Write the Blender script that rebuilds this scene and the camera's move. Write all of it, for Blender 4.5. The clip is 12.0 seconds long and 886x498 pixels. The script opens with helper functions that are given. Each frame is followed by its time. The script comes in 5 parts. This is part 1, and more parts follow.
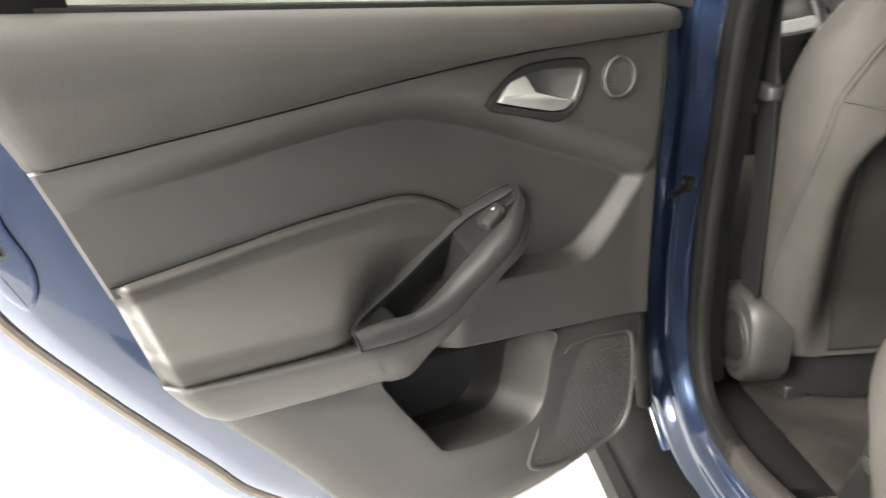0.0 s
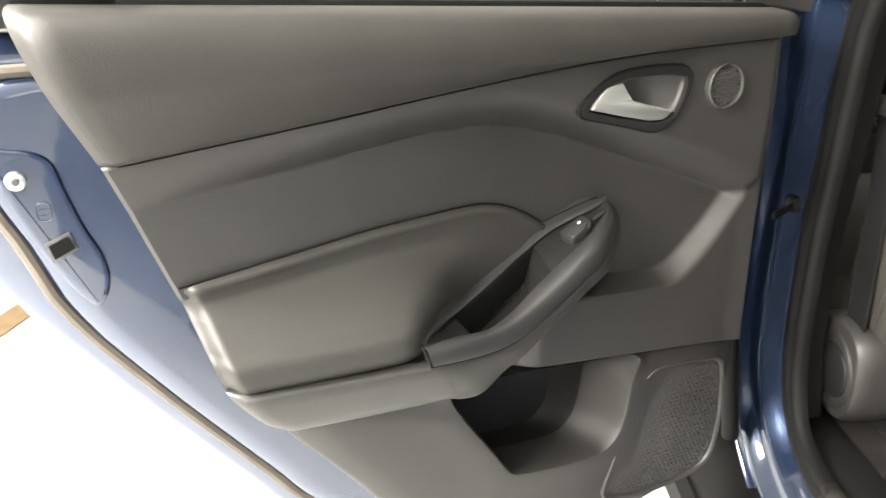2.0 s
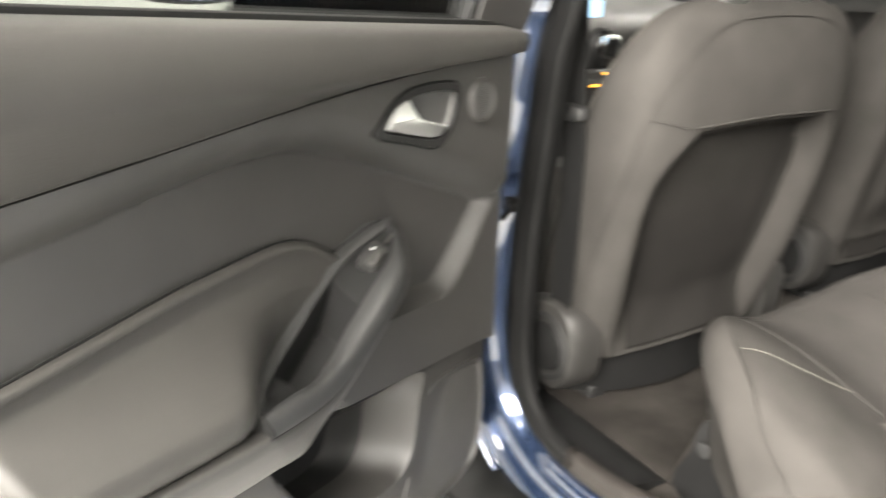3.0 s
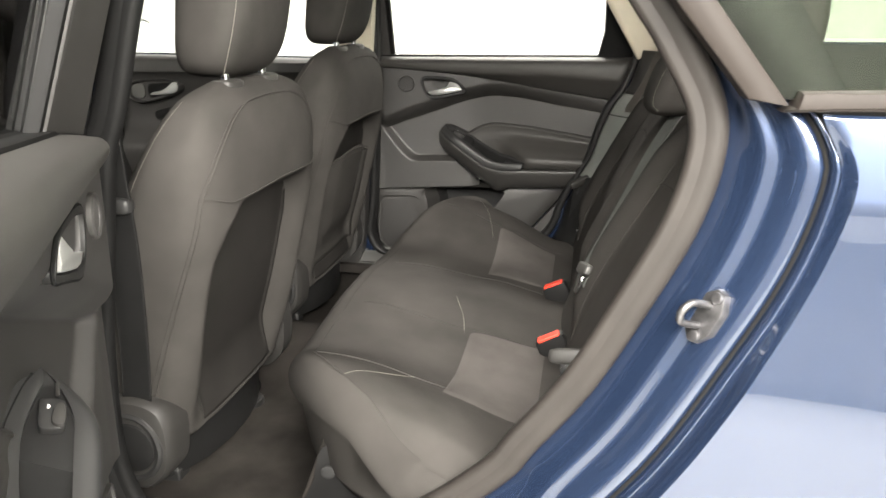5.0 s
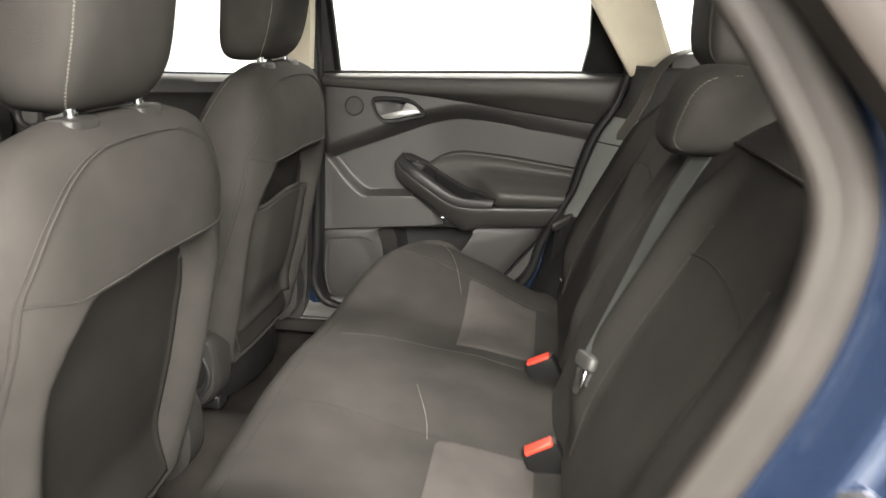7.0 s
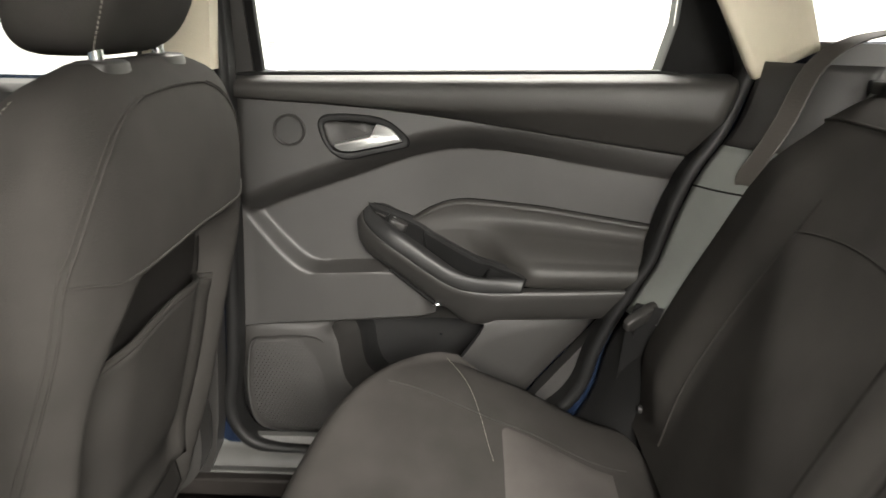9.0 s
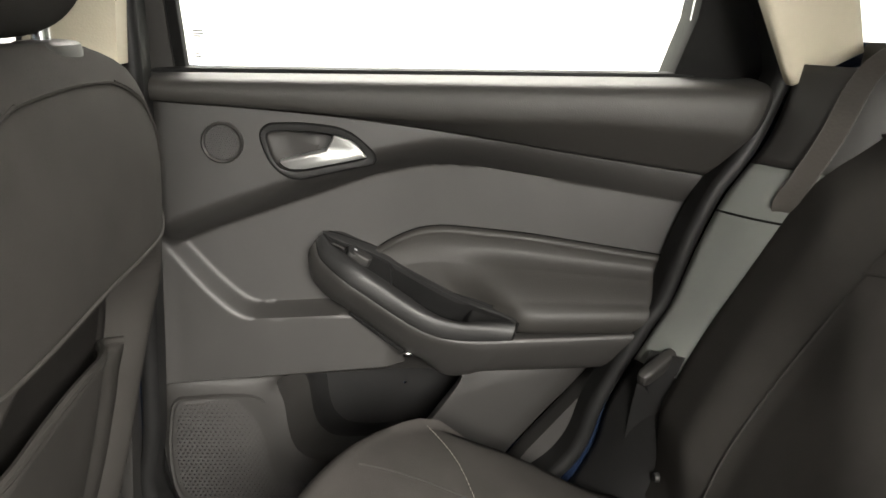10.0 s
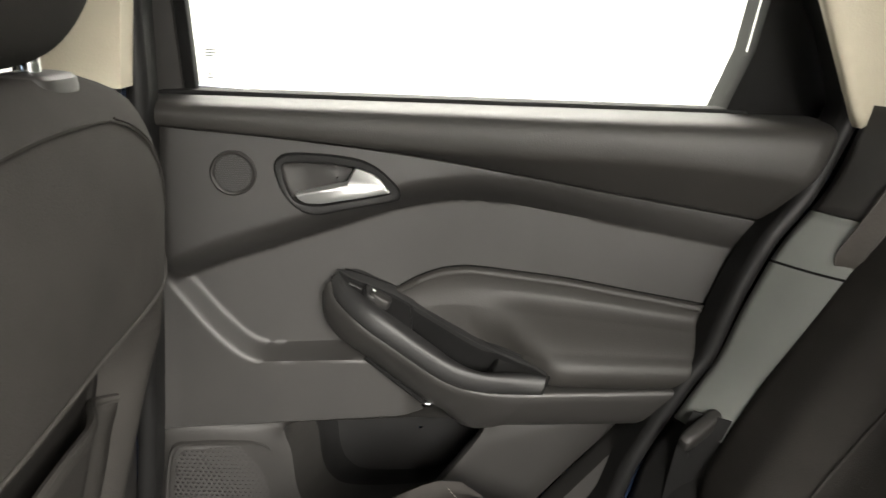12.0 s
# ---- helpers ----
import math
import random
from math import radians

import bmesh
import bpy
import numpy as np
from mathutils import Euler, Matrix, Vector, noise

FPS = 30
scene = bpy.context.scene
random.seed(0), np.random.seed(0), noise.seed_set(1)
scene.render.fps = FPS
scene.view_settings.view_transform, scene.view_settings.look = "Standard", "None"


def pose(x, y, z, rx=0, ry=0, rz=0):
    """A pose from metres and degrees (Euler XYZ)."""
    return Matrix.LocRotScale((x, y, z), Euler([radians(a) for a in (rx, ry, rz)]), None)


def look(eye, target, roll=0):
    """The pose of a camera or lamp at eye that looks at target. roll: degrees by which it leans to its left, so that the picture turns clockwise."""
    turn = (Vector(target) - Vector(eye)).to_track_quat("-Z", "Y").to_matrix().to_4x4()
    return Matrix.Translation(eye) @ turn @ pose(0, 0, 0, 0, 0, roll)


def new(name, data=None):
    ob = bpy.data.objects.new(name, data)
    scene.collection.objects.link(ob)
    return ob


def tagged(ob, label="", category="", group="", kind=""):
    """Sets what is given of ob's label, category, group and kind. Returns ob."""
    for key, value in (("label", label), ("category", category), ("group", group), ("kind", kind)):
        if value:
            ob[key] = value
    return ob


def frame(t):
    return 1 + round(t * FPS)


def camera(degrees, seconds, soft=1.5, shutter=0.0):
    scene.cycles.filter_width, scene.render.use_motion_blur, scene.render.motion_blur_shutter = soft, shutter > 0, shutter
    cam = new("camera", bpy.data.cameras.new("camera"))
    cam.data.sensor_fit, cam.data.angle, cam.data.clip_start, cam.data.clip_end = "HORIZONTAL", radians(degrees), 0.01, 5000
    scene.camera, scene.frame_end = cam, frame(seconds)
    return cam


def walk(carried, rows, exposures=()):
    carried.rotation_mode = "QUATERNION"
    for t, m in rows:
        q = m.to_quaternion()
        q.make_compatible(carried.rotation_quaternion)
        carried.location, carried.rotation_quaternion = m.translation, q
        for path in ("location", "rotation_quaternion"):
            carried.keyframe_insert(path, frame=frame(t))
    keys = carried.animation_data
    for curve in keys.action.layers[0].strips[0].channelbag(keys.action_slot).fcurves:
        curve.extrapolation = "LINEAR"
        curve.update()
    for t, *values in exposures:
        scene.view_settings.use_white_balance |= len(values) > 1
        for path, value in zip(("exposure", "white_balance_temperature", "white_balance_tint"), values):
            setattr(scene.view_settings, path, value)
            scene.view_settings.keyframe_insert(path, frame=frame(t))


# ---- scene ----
cam = camera(60.8, 12.0, shutter=0.5)
PATH = [
    (0, (-1.052, -0.93, 0.983), (-0.893, 0.922, 0.245), -3.4),
    (0.5, (-1.022, -0.894, 0.978), (-1.091, 0.966, 0.246), -4.0),
    (1, (-1.018, -0.883, 0.973), (-1.174, 0.975, 0.25), -4.3),
    (1.5, (-1.027, -0.889, 0.975), (-1.183, 0.969, 0.251), -4.0),
    (2, (-1.05, -0.888, 0.979), (-1.097, 0.974, 0.251), -2.7),
    (2.5, (-1.134, -0.856, 0.977), (-0.802, 0.975, 0.245), -0.4),
    (3, (-1.219, -0.783, 0.98), (-0.26, 0.819, 0.264), 0.8),
    (3.5, (-1.223, -0.687, 0.981), (0.237, 0.481, 0.271), 1.9),
    (3.7, (-1.237, -0.659, 0.989), (0.353, 0.323, 0.277), 2.2),
    (5.3, (-1.435, -0.592, 1.039), (0.457, -0.285, 0.466), 0.5),
    (5.5, (-1.431, -0.59, 1.038), (0.465, -0.3, 0.471), 0.5),
    (6, (-1.388, -0.581, 1.035), (0.51, -0.307, 0.467), 0.4),
    (6.5, (-1.243, -0.57, 1.032), (0.655, -0.296, 0.464), 0.5),
    (7, (-1.065, -0.541, 1.035), (0.835, -0.287, 0.465), 0.7),
    (7.2, (-0.991, -0.51, 1.03), (0.911, -0.268, 0.461), 0.6),
    (8.8, (-0.438, -0.365, 1.009), (1.474, -0.281, 0.428), 0.8),
    (9, (-0.375, -0.337, 1.005), (1.536, -0.291, 0.417), 0.8),
    (9.5, (-0.25, -0.285, 0.998), (1.656, -0.396, 0.402), 1.6),
    (10, (-0.166, -0.261, 0.993), (1.736, -0.442, 0.401), 2.1),
    (10.5, (-0.109, -0.247, 1.0), (1.79, -0.477, 0.415), 2.8),
    (11, (-0.09, -0.248, 1.002), (1.805, -0.502, 0.417), 3.3),
    (11.5, (-0.084, -0.251, 1.005), (1.815, -0.486, 0.425), 3.5),
    (12, (-0.082, -0.242, 1.012), (1.824, -0.411, 0.429), 3.6),
]
walk(cam, [(t, look(eye, target, roll)) for t, eye, target, roll in PATH], [(0, .82), (1.0, .6), (2.0, .66), (3.0, .98), (3.7, 1.3), (5.3, 0.42), (6.4, 0.48), (7.2, 0.7), (8.8, 0.65), (12.0, 0.62)])

# ---------------------------------------------------------------- light
world = bpy.data.worlds.new("hall_light")
world.use_nodes = True
scene.world = world
world.node_tree.nodes["Background"].inputs[0].default_value = (0.9, 0.95, 1.0, 1)
world.node_tree.nodes["Background"].inputs[1].default_value = 0.015



def added_lamp(x, y, z, sx, sy, watts):
    data = bpy.data.lights.new("added_panel_light", "AREA")
    data.shape, data.size, data.size_y, data.energy = "RECTANGLE", sx, sy, watts
    data.color = (1.0, 0.95, 0.87)
    ob = new("added_panel_light", data)
    ob.matrix_world = pose(x, y, z)
    return ob


# Unseen lamps added to light single areas; no such fixtures are known.
FILL_LAMPS = [(-2.0, -4.4, 120), (-2.0, -0.9, 90), (-1.9, 2.6, 12), (-1.9, 5.4, 15), (3.2, -3.0, 45), (3.2, -0.3, 300), (3.2, 2.4, 40), (0.4, -4.8, 12), (0.4, 3.6, 6)]
for lx, ly, watts in FILL_LAMPS:
    added_lamp(lx, ly, 3.16, 0.5, 2.4, watts)


def west_fill_light(y, z, wide, high, watts, aim):
    """Added fill light in an unseen opening of the west wall."""
    data = bpy.data.lights.new("west_fill_light", "AREA")
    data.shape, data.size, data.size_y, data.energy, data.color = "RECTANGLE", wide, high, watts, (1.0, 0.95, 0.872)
    ob = new("west_fill_light", data)
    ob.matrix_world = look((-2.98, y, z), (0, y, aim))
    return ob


west_fill_light(-1.35, 2.1, 2.8, 1.1, 720, 1.0)

# ---------------------------------------------------------------- materials


def material(name, color, rough=0.5, metal=0.0, vary=0.15, scale=18.0, grain=400.0, bump=0.15, coat=0.0, spec=0.5, sheen=0.0, dist=0.0006):
    mat = bpy.data.materials.new(name)
    mat.use_nodes = True
    nt = mat.node_tree
    b = nt.nodes["Principled BSDF"]
    coords = nt.nodes.new("ShaderNodeTexCoord")
    big = nt.nodes.new("ShaderNodeTexNoise")
    big.inputs["Scale"].default_value, big.inputs["Detail"].default_value = scale, 4.0
    nt.links.new(coords.outputs["Object"], big.inputs["Vector"])
    ramp = nt.nodes.new("ShaderNodeValToRGB")
    ramp.color_ramp.elements[0].position, ramp.color_ramp.elements[1].position = 0.3, 0.7
    lo = [max(0.0, c * (1 - vary)) for c in color]
    hi = [min(1.0, c * (1 + vary)) for c in color]
    ramp.color_ramp.elements[0].color, ramp.color_ramp.elements[1].color = (*lo, 1), (*hi, 1)
    nt.links.new(big.outputs["Fac"], ramp.inputs["Fac"])
    nt.links.new(ramp.outputs["Color"], b.inputs["Base Color"])
    b.inputs["Roughness"].default_value, b.inputs["Metallic"].default_value = rough, metal
    b.inputs["Specular IOR Level"].default_value = spec
    b.inputs["Coat Weight"].default_value, b.inputs["Coat Roughness"].default_value = coat, 0.04
    b.inputs["Sheen Weight"].default_value = sheen
    if bump:
        fine = nt.nodes.new("ShaderNodeTexVoronoi") if grain < 600 else nt.nodes.new("ShaderNodeTexNoise")
        fine.inputs["Scale"].default_value = grain
        nt.links.new(coords.outputs["Object"], fine.inputs["Vector"])
        bn = nt.nodes.new("ShaderNodeBump")
        bn.inputs["Strength"].default_value, bn.inputs["Distance"].default_value = bump, dist
        nt.links.new(fine.outputs[0], bn.inputs["Height"])
        nt.links.new(bn.outputs["Normal"], b.inputs["Normal"])
    return mat


def fabric(name, color, weave=900.0, vary=0.2):
    mat = material(name, color, 0.9, 0, vary, 9.0, 900.0, 0.0, 0, 0.06, 0.0)
    nt = mat.node_tree
    b = nt.nodes["Principled BSDF"]
    coords = nt.nodes["Texture Coordinate"]
    noise_node = nt.nodes.new("ShaderNodeTexNoise")
    noise_node.inputs["Scale"].default_value, noise_node.inputs["Detail"].default_value = weave, 2.0
    nt.links.new(coords.outputs["Object"], noise_node.inputs["Vector"])
    bn = nt.nodes.new("ShaderNodeBump")
    bn.inputs["Strength"].default_value, bn.inputs["Distance"].default_value = 0.5, 0.0008
    nt.links.new(noise_node.outputs[0], bn.inputs["Height"])
    nt.links.new(bn.outputs["Normal"], b.inputs["Normal"])
    return mat


def glass(name, tint):
    """Thin pane: clear tinted passage with a mirror gloss that grows at a shallow angle."""
    mat = bpy.data.materials.new(name)
    mat.use_nodes = True
    nt = mat.node_tree
    nt.nodes.remove(nt.nodes["Principled BSDF"])
    clear, gloss = nt.nodes.new("ShaderNodeBsdfTransparent"), nt.nodes.new("ShaderNodeBsdfGlossy")
    mix, fres = nt.nodes.new("ShaderNodeMixShader"), nt.nodes.new("ShaderNodeFresnel")
    clear.inputs["Color"].default_value = (*tint, 1)
    gloss.inputs["Roughness"].default_value = 0.01
    fres.inputs["IOR"].default_value = 1.45
    nt.links.new(fres.outputs["Fac"], mix.inputs["Fac"])
    nt.links.new(clear.outputs["BSDF"], mix.inputs[1])
    nt.links.new(gloss.outputs["BSDF"], mix.inputs[2])
    nt.links.new(mix.outputs["Shader"], nt.nodes["Material Output"].inputs["Surface"])
    return mat


def glow(name, color, strength):
    mat = bpy.data.materials.new(name)
    mat.use_nodes = True
    b = mat.node_tree.nodes["Principled BSDF"]
    b.inputs["Base Color"].default_value = (*color, 1)
    b.inputs["Emission Color"].default_value, b.inputs["Emission Strength"].default_value = (*color, 1), strength
    return mat


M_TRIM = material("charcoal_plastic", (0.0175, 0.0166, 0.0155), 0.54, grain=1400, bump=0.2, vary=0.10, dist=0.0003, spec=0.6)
M_SOFT = material("soft_charcoal_vinyl", (0.0205, 0.0192, 0.0175), 0.58, grain=620, bump=0.45, vary=0.08, dist=0.0004, spec=0.42)
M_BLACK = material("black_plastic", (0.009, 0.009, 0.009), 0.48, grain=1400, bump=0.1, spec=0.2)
M_GLOSS = material("satin_black_plastic", (0.012, 0.012, 0.012), 0.55, grain=1500, bump=0.05)
M_RUBBER = material("rubber_seal", (0.0185, 0.0162, 0.0147), 0.55, grain=900, bump=0.1, spec=0.25)
M_GAP = material("dark_gap", (0.006, 0.006, 0.006), 0.9, bump=0, spec=0.1)
M_PAINT = material("blue_metallic_paint", (0.019, 0.033, 0.072), 0.27, 0.65, 0.05, 6, 1800, 0.03, 1.0, dist=0.0002)
M_PAINT.node_tree.nodes["Principled BSDF"].inputs["Coat IOR"].default_value = 1.8
M_SILVER = material("satin_silver", (0.62, 0.63, 0.62), 0.34, 0.85, 0.05, grain=900, bump=0.04)
M_CHROME = material("chrome_steel", (0.72, 0.73, 0.74), 0.16, 1.0, 0.05, bump=0)
M_ZINC = material("zinc_plated_steel", (0.12, 0.118, 0.122), 0.42, 0.9, 0.35, 60, 900, 0.2)
M_BEIGE = material("beige_pillar_plastic", (0.50, 0.46, 0.36), 0.6, grain=500, bump=0.25, vary=0.05)
# Headliner tone lowered to cut bounced light; it is never in view.
M_LINER = fabric("darkened_headliner_cloth", (0.24, 0.225, 0.19))
# One cloth in two tones: lighter on the lit bench, darker on shaded seats.
M_SEAT = fabric("dark_grey_seat_cloth", (0.0355, 0.0333, 0.0312))
M_PATCH = fabric("grey_woven_insert_cloth", (0.066, 0.061, 0.058), 700.0)
M_SIDE = fabric("darker_seat_cloth", (0.0320, 0.0302, 0.0282))
M_BACKING = fabric("darker_seat_back_cloth", (0.0165, 0.0155, 0.0145))
M_THREAD = material("pale_thread", (0.20, 0.19, 0.165), 0.8, bump=0)
M_CARPET = fabric("charcoal_carpet", (0.0205, 0.0185, 0.0168), 350.0, 0.45)
M_BELT = material("grey_webbing", (0.050, 0.053, 0.050), 0.55, grain=300, bump=0.4, spec=0.3)
M_RED = material("red_button_plastic", (0.72, 0.045, 0.02), 0.4, bump=0, vary=0.05)
M_GLASS = glass("clear_glass", (0.96, 0.98, 0.965))
M_TINT = glass("green_tinted_glass", (0.58, 0.63, 0.56))
M_WHITE = material("white_painted_wall", (0.86, 0.86, 0.84), 0.7, vary=0.03, scale=2, bump=0.05)
# These two wall greys are chosen for bounced light and reflections.
M_PALE = material("pale_grey_wall", (0.42, 0.43, 0.41), 0.7, vary=0.05, scale=2, bump=0.05)
M_GREY = material("off_white_painted_wall", (0.50, 0.50, 0.485), 0.7, vary=0.05, scale=2, bump=0.05)
M_FLOOR = material("pale_epoxy_floor", (0.46, 0.46, 0.445), 0.35, vary=0.04, scale=3, bump=0.03, grain=60)
M_TAPE = material("tan_floor_tape", (0.17, 0.115, 0.06), 0.6, vary=0.2, scale=20)
M_SCREEN = glow("screen_blue", (0.35, 0.6, 0.9), 0.5)
M_AMBER = glow("amber_light", (1.0, 0.45, 0.05), 1.5)
M_TRIMALU = material("satin_brown_trim", (0.0165, 0.0135, 0.0118), 0.55, 0.0, 0.06, bump=0.02, grain=900, spec=0.14)
M_GREYPL = material("mid_grey_plastic", (0.06, 0.06, 0.057), 0.4, bump=0.1)
M_STRIP = material("beige_grey_rubber", (0.095, 0.082, 0.068), 0.7, grain=900, bump=0.1, spec=0.3)
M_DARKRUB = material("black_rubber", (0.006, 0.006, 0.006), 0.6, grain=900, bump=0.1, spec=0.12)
M_SIDETRIM = material("matt_grey_trim", (0.13, 0.137, 0.128), 0.6, grain=1200, bump=0.12, vary=0.06)
M_BROWNBELT = material("brown_grey_webbing", (0.032, 0.028, 0.024), 0.6, grain=300, bump=0.3)
M_MESH = material("perforated_plastic", (0.030, 0.029, 0.028), 0.5, bump=0)
M_LETTER = material("white_print", (0.8, 0.8, 0.8), 0.5, bump=0)

# ---------------------------------------------------------------- mesh helpers


def lerp(a, b, k):
    return a + (b - a) * k


def smooth(a, b, x):
    k = min(1.0, max(0.0, (x - a) / (b - a)))
    return k * k * (3 - 2 * k)


def curve(points):
    """Piecewise cubic through (x, y) points, as a function of x."""
    pts = sorted(points)
    xs = [p[0] for p in pts]
    ys = [p[1] for p in pts]
    n = len(pts)
    m = []
    for i in range(n):
        a, b = max(0, i - 1), min(n - 1, i + 1)
        m.append((ys[b] - ys[a]) / (xs[b] - xs[a]))

    def f(x):
        if x <= xs[0]:
            return ys[0] + m[0] * (x - xs[0]) * 0.5
        if x >= xs[-1]:
            return ys[-1] + m[-1] * (x - xs[-1]) * 0.5
        i = 0
        while i < n - 2 and xs[i + 1] <= x:
            i += 1
        h = xs[i + 1] - xs[i]
        t = (x - xs[i]) / h
        return ((2 * t ** 3 - 3 * t * t + 1) * ys[i] + (t ** 3 - 2 * t * t + t) * h * m[i]
                + (3 * t * t - 2 * t ** 3) * ys[i + 1] + (t ** 3 - t * t) * h * m[i + 1])
    return f


def chain(points, n, closed=False):
    """A smooth line of n points through the given 2D or 3D points."""
    pts = [Vector(p) for p in points]
    k = len(pts)
    segs = k if closed else k - 1
    out = []
    for j in range(n):
        s = j / (n if closed else n - 1) * segs
        i = min(int(s), segs - 1)
        t = s - i
        if closed:
            p0, p1, p2, p3 = (pts[(i + d) % k] for d in (-1, 0, 1, 2))
        else:
            p1, p2 = pts[i], pts[i + 1]
            p0 = pts[i - 1] if i else p1 * 2 - p2
            p3 = pts[i + 2] if i + 2 < k else p2 * 2 - p1
        out.append(0.5 * ((2 * p1) + (p2 - p0) * t + (2 * p0 - 5 * p1 + 4 * p2 - p3) * t * t + (3 * p1 - p0 - 3 * p2 + p3) * t ** 3))
    return out


def part(name, bm, mat, parent=None, label="", solid=0.0, sharp=40, bevel=0.0, side=0.0):
    bmesh.ops.recalc_face_normals(bm, faces=bm.faces[:])
    mesh = bpy.data.meshes.new(name)
    for f in bm.faces:
        f.smooth = True
    bm.to_mesh(mesh)
    bm.free()
    mesh.set_sharp_from_angle(angle=radians(sharp))
    mesh.materials.append(mat)
    ob = new(name, mesh)
    if parent:
        ob.parent = parent
    if label:
        ob["label"] = label
    if solid:
        mod = ob.modifiers.new("thickness", "SOLIDIFY")
        mod.thickness, mod.offset = solid, side
    if bevel:
        mod = ob.modifiers.new("rounded", "BEVEL")
        mod.width, mod.segments, mod.limit_method, mod.angle_limit = bevel, 2, "ANGLE", radians(35)
    return ob


def thing(name, label, category, group="", kind="", at=None):
    ob = new(name)
    ob.empty_display_size = 0.1
    if at is not None:
        ob.matrix_world = at
    return tagged(ob, label, category, group, kind)


def sheet(nu, nv, f, bm=None, close_u=False, close_v=False):
    bm = bm or bmesh.new()
    rows = [[bm.verts.new(f(i / (nu if close_u else nu - 1), j / (nv if close_v else nv - 1))) for i in range(nu)] for j in range(nv)]
    for j in range(nv if close_v else nv - 1):
        for i in range(nu if close_u else nu - 1):
            a, b = rows[j][i], rows[j][(i + 1) % nu]
            c, d = rows[(j + 1) % nv][(i + 1) % nu], rows[(j + 1) % nv][i]
            bm.faces.new((a, b, c, d))
    return bm


def loft(rings, bm=None, cap=True):
    """Skin closed rings with the same number of points."""
    bm = bm or bmesh.new()
    rows = [[bm.verts.new(p) for p in r] for r in rings]
    n = len(rows[0])
    for a, b in zip(rows, rows[1:]):
        for i in range(n):
            bm.faces.new((a[i], a[(i + 1) % n], b[(i + 1) % n], b[i]))
    if cap:
        bm.faces.new(rows[0])
        bm.faces.new(rows[-1][::-1])
    return bm


def tube(points, radius, n=8, bm=None, closed=False, flat=1.0, up=None):
    """A round or flattened tube along points."""
    bm = bm or bmesh.new()
    pts = [Vector(p) for p in points]
    rings = []
    last = None
    for i, p in enumerate(pts):
        a = pts[i - 1] if (i or closed) else p
        b = pts[(i + 1) % len(pts)] if (i + 1 < len(pts) or closed) else p
        d = (b - a).normalized()
        ref = Vector(up) if up else (last if last is not None else (Vector((0, 0, 1)) if abs(d.z) < 0.9 else Vector((1, 0, 0))))
        x = (ref - d * ref.dot(d)).normalized()
        last = x
        y = d.cross(x)
        rings.append([p + x * radius * flat * math.cos(k * math.tau / n) + y * radius * math.sin(k * math.tau / n) for k in range(n)])
    if closed:
        rings.append(rings[0])
        rows = [[bm.verts.new(q) for q in r] for r in rings[:-1]]
        rows.append(rows[0])
        for a, b in zip(rows, rows[1:]):
            for k in range(n):
                bm.faces.new((a[k], a[(k + 1) % n], b[(k + 1) % n], b[k]))
        return bm
    return loft(rings, bm)


def profile_sweep(points, profile, axes, bm=None, closed=False):
    """Sweep a closed 2D profile along points; axes(i, point) gives its two directions."""
    bm = bm or bmesh.new()
    rows = []
    for i, p in enumerate(points):
        a, b = axes(i, p)
        rows.append([bm.verts.new(Vector(p) + a * s + b * t) for s, t in profile])
    n = len(profile)
    pairs = list(zip(rows, rows[1:])) + ([(rows[-1], rows[0])] if closed else [])
    for r, q in pairs:
        for k in range(n):
            bm.faces.new((r[k], r[(k + 1) % n], q[(k + 1) % n], q[k]))
    if not closed:
        bm.faces.new(rows[0])
        bm.faces.new(rows[-1][::-1])
    return bm


def prism(outline, base, top, place, inset=0.0, bm=None, taper=0.0):
    """A slab over a 2D outline, from depth base to depth top, with a rounded upper rim. base and top may be functions of the point."""
    bm = bm or bmesh.new()
    pts = [Vector(p) for p in outline]
    area = sum(p.x * q.y - q.x * p.y for p, q in zip(pts, pts[1:] + pts[:1]))
    bf = base if callable(base) else (lambda p: base)
    tf = top if callable(top) else (lambda p: top)

    def ring(shrink, k):
        out = []
        n = len(pts)
        for i, p in enumerate(pts):
            d = (pts[(i + 1) % n] - pts[i - 1])
            nrm = Vector((d.y, -d.x)).normalized() if d.length > 1e-9 else Vector((0, 0))
            if area > 0:
                nrm = -nrm
            q = p + nrm * shrink
            out.append(place(q.x, q.y, lerp(bf(p), tf(p), k) if k <= 1 else tf(p)))
        return out
    rings = [ring(0, 0), ring(taper, 0.0 if not inset else 0.6)] if inset else [ring(0, 0)]
    if inset:
        rings += [ring(taper + inset * 0.1, 0.85), ring(taper + inset * 0.4, 0.97), ring(taper + inset, 1)]
    else:
        rings += [ring(taper, 1)]
    return loft(rings, bm)


def rrect(w, h, r, n=5):
    """A rectangle with rounded corners, centred."""
    out = []
    for cx, cy, a0 in ((w / 2 - r, h / 2 - r, 0), (-w / 2 + r, h / 2 - r, 90), (-w / 2 + r, -h / 2 + r, 180), (w / 2 - r, -h / 2 + r, 270)):
        for k in range(n):
            a = radians(a0 + 90 * k / (n - 1))
            out.append((cx + r * math.cos(a), cy + r * math.sin(a)))
    return out


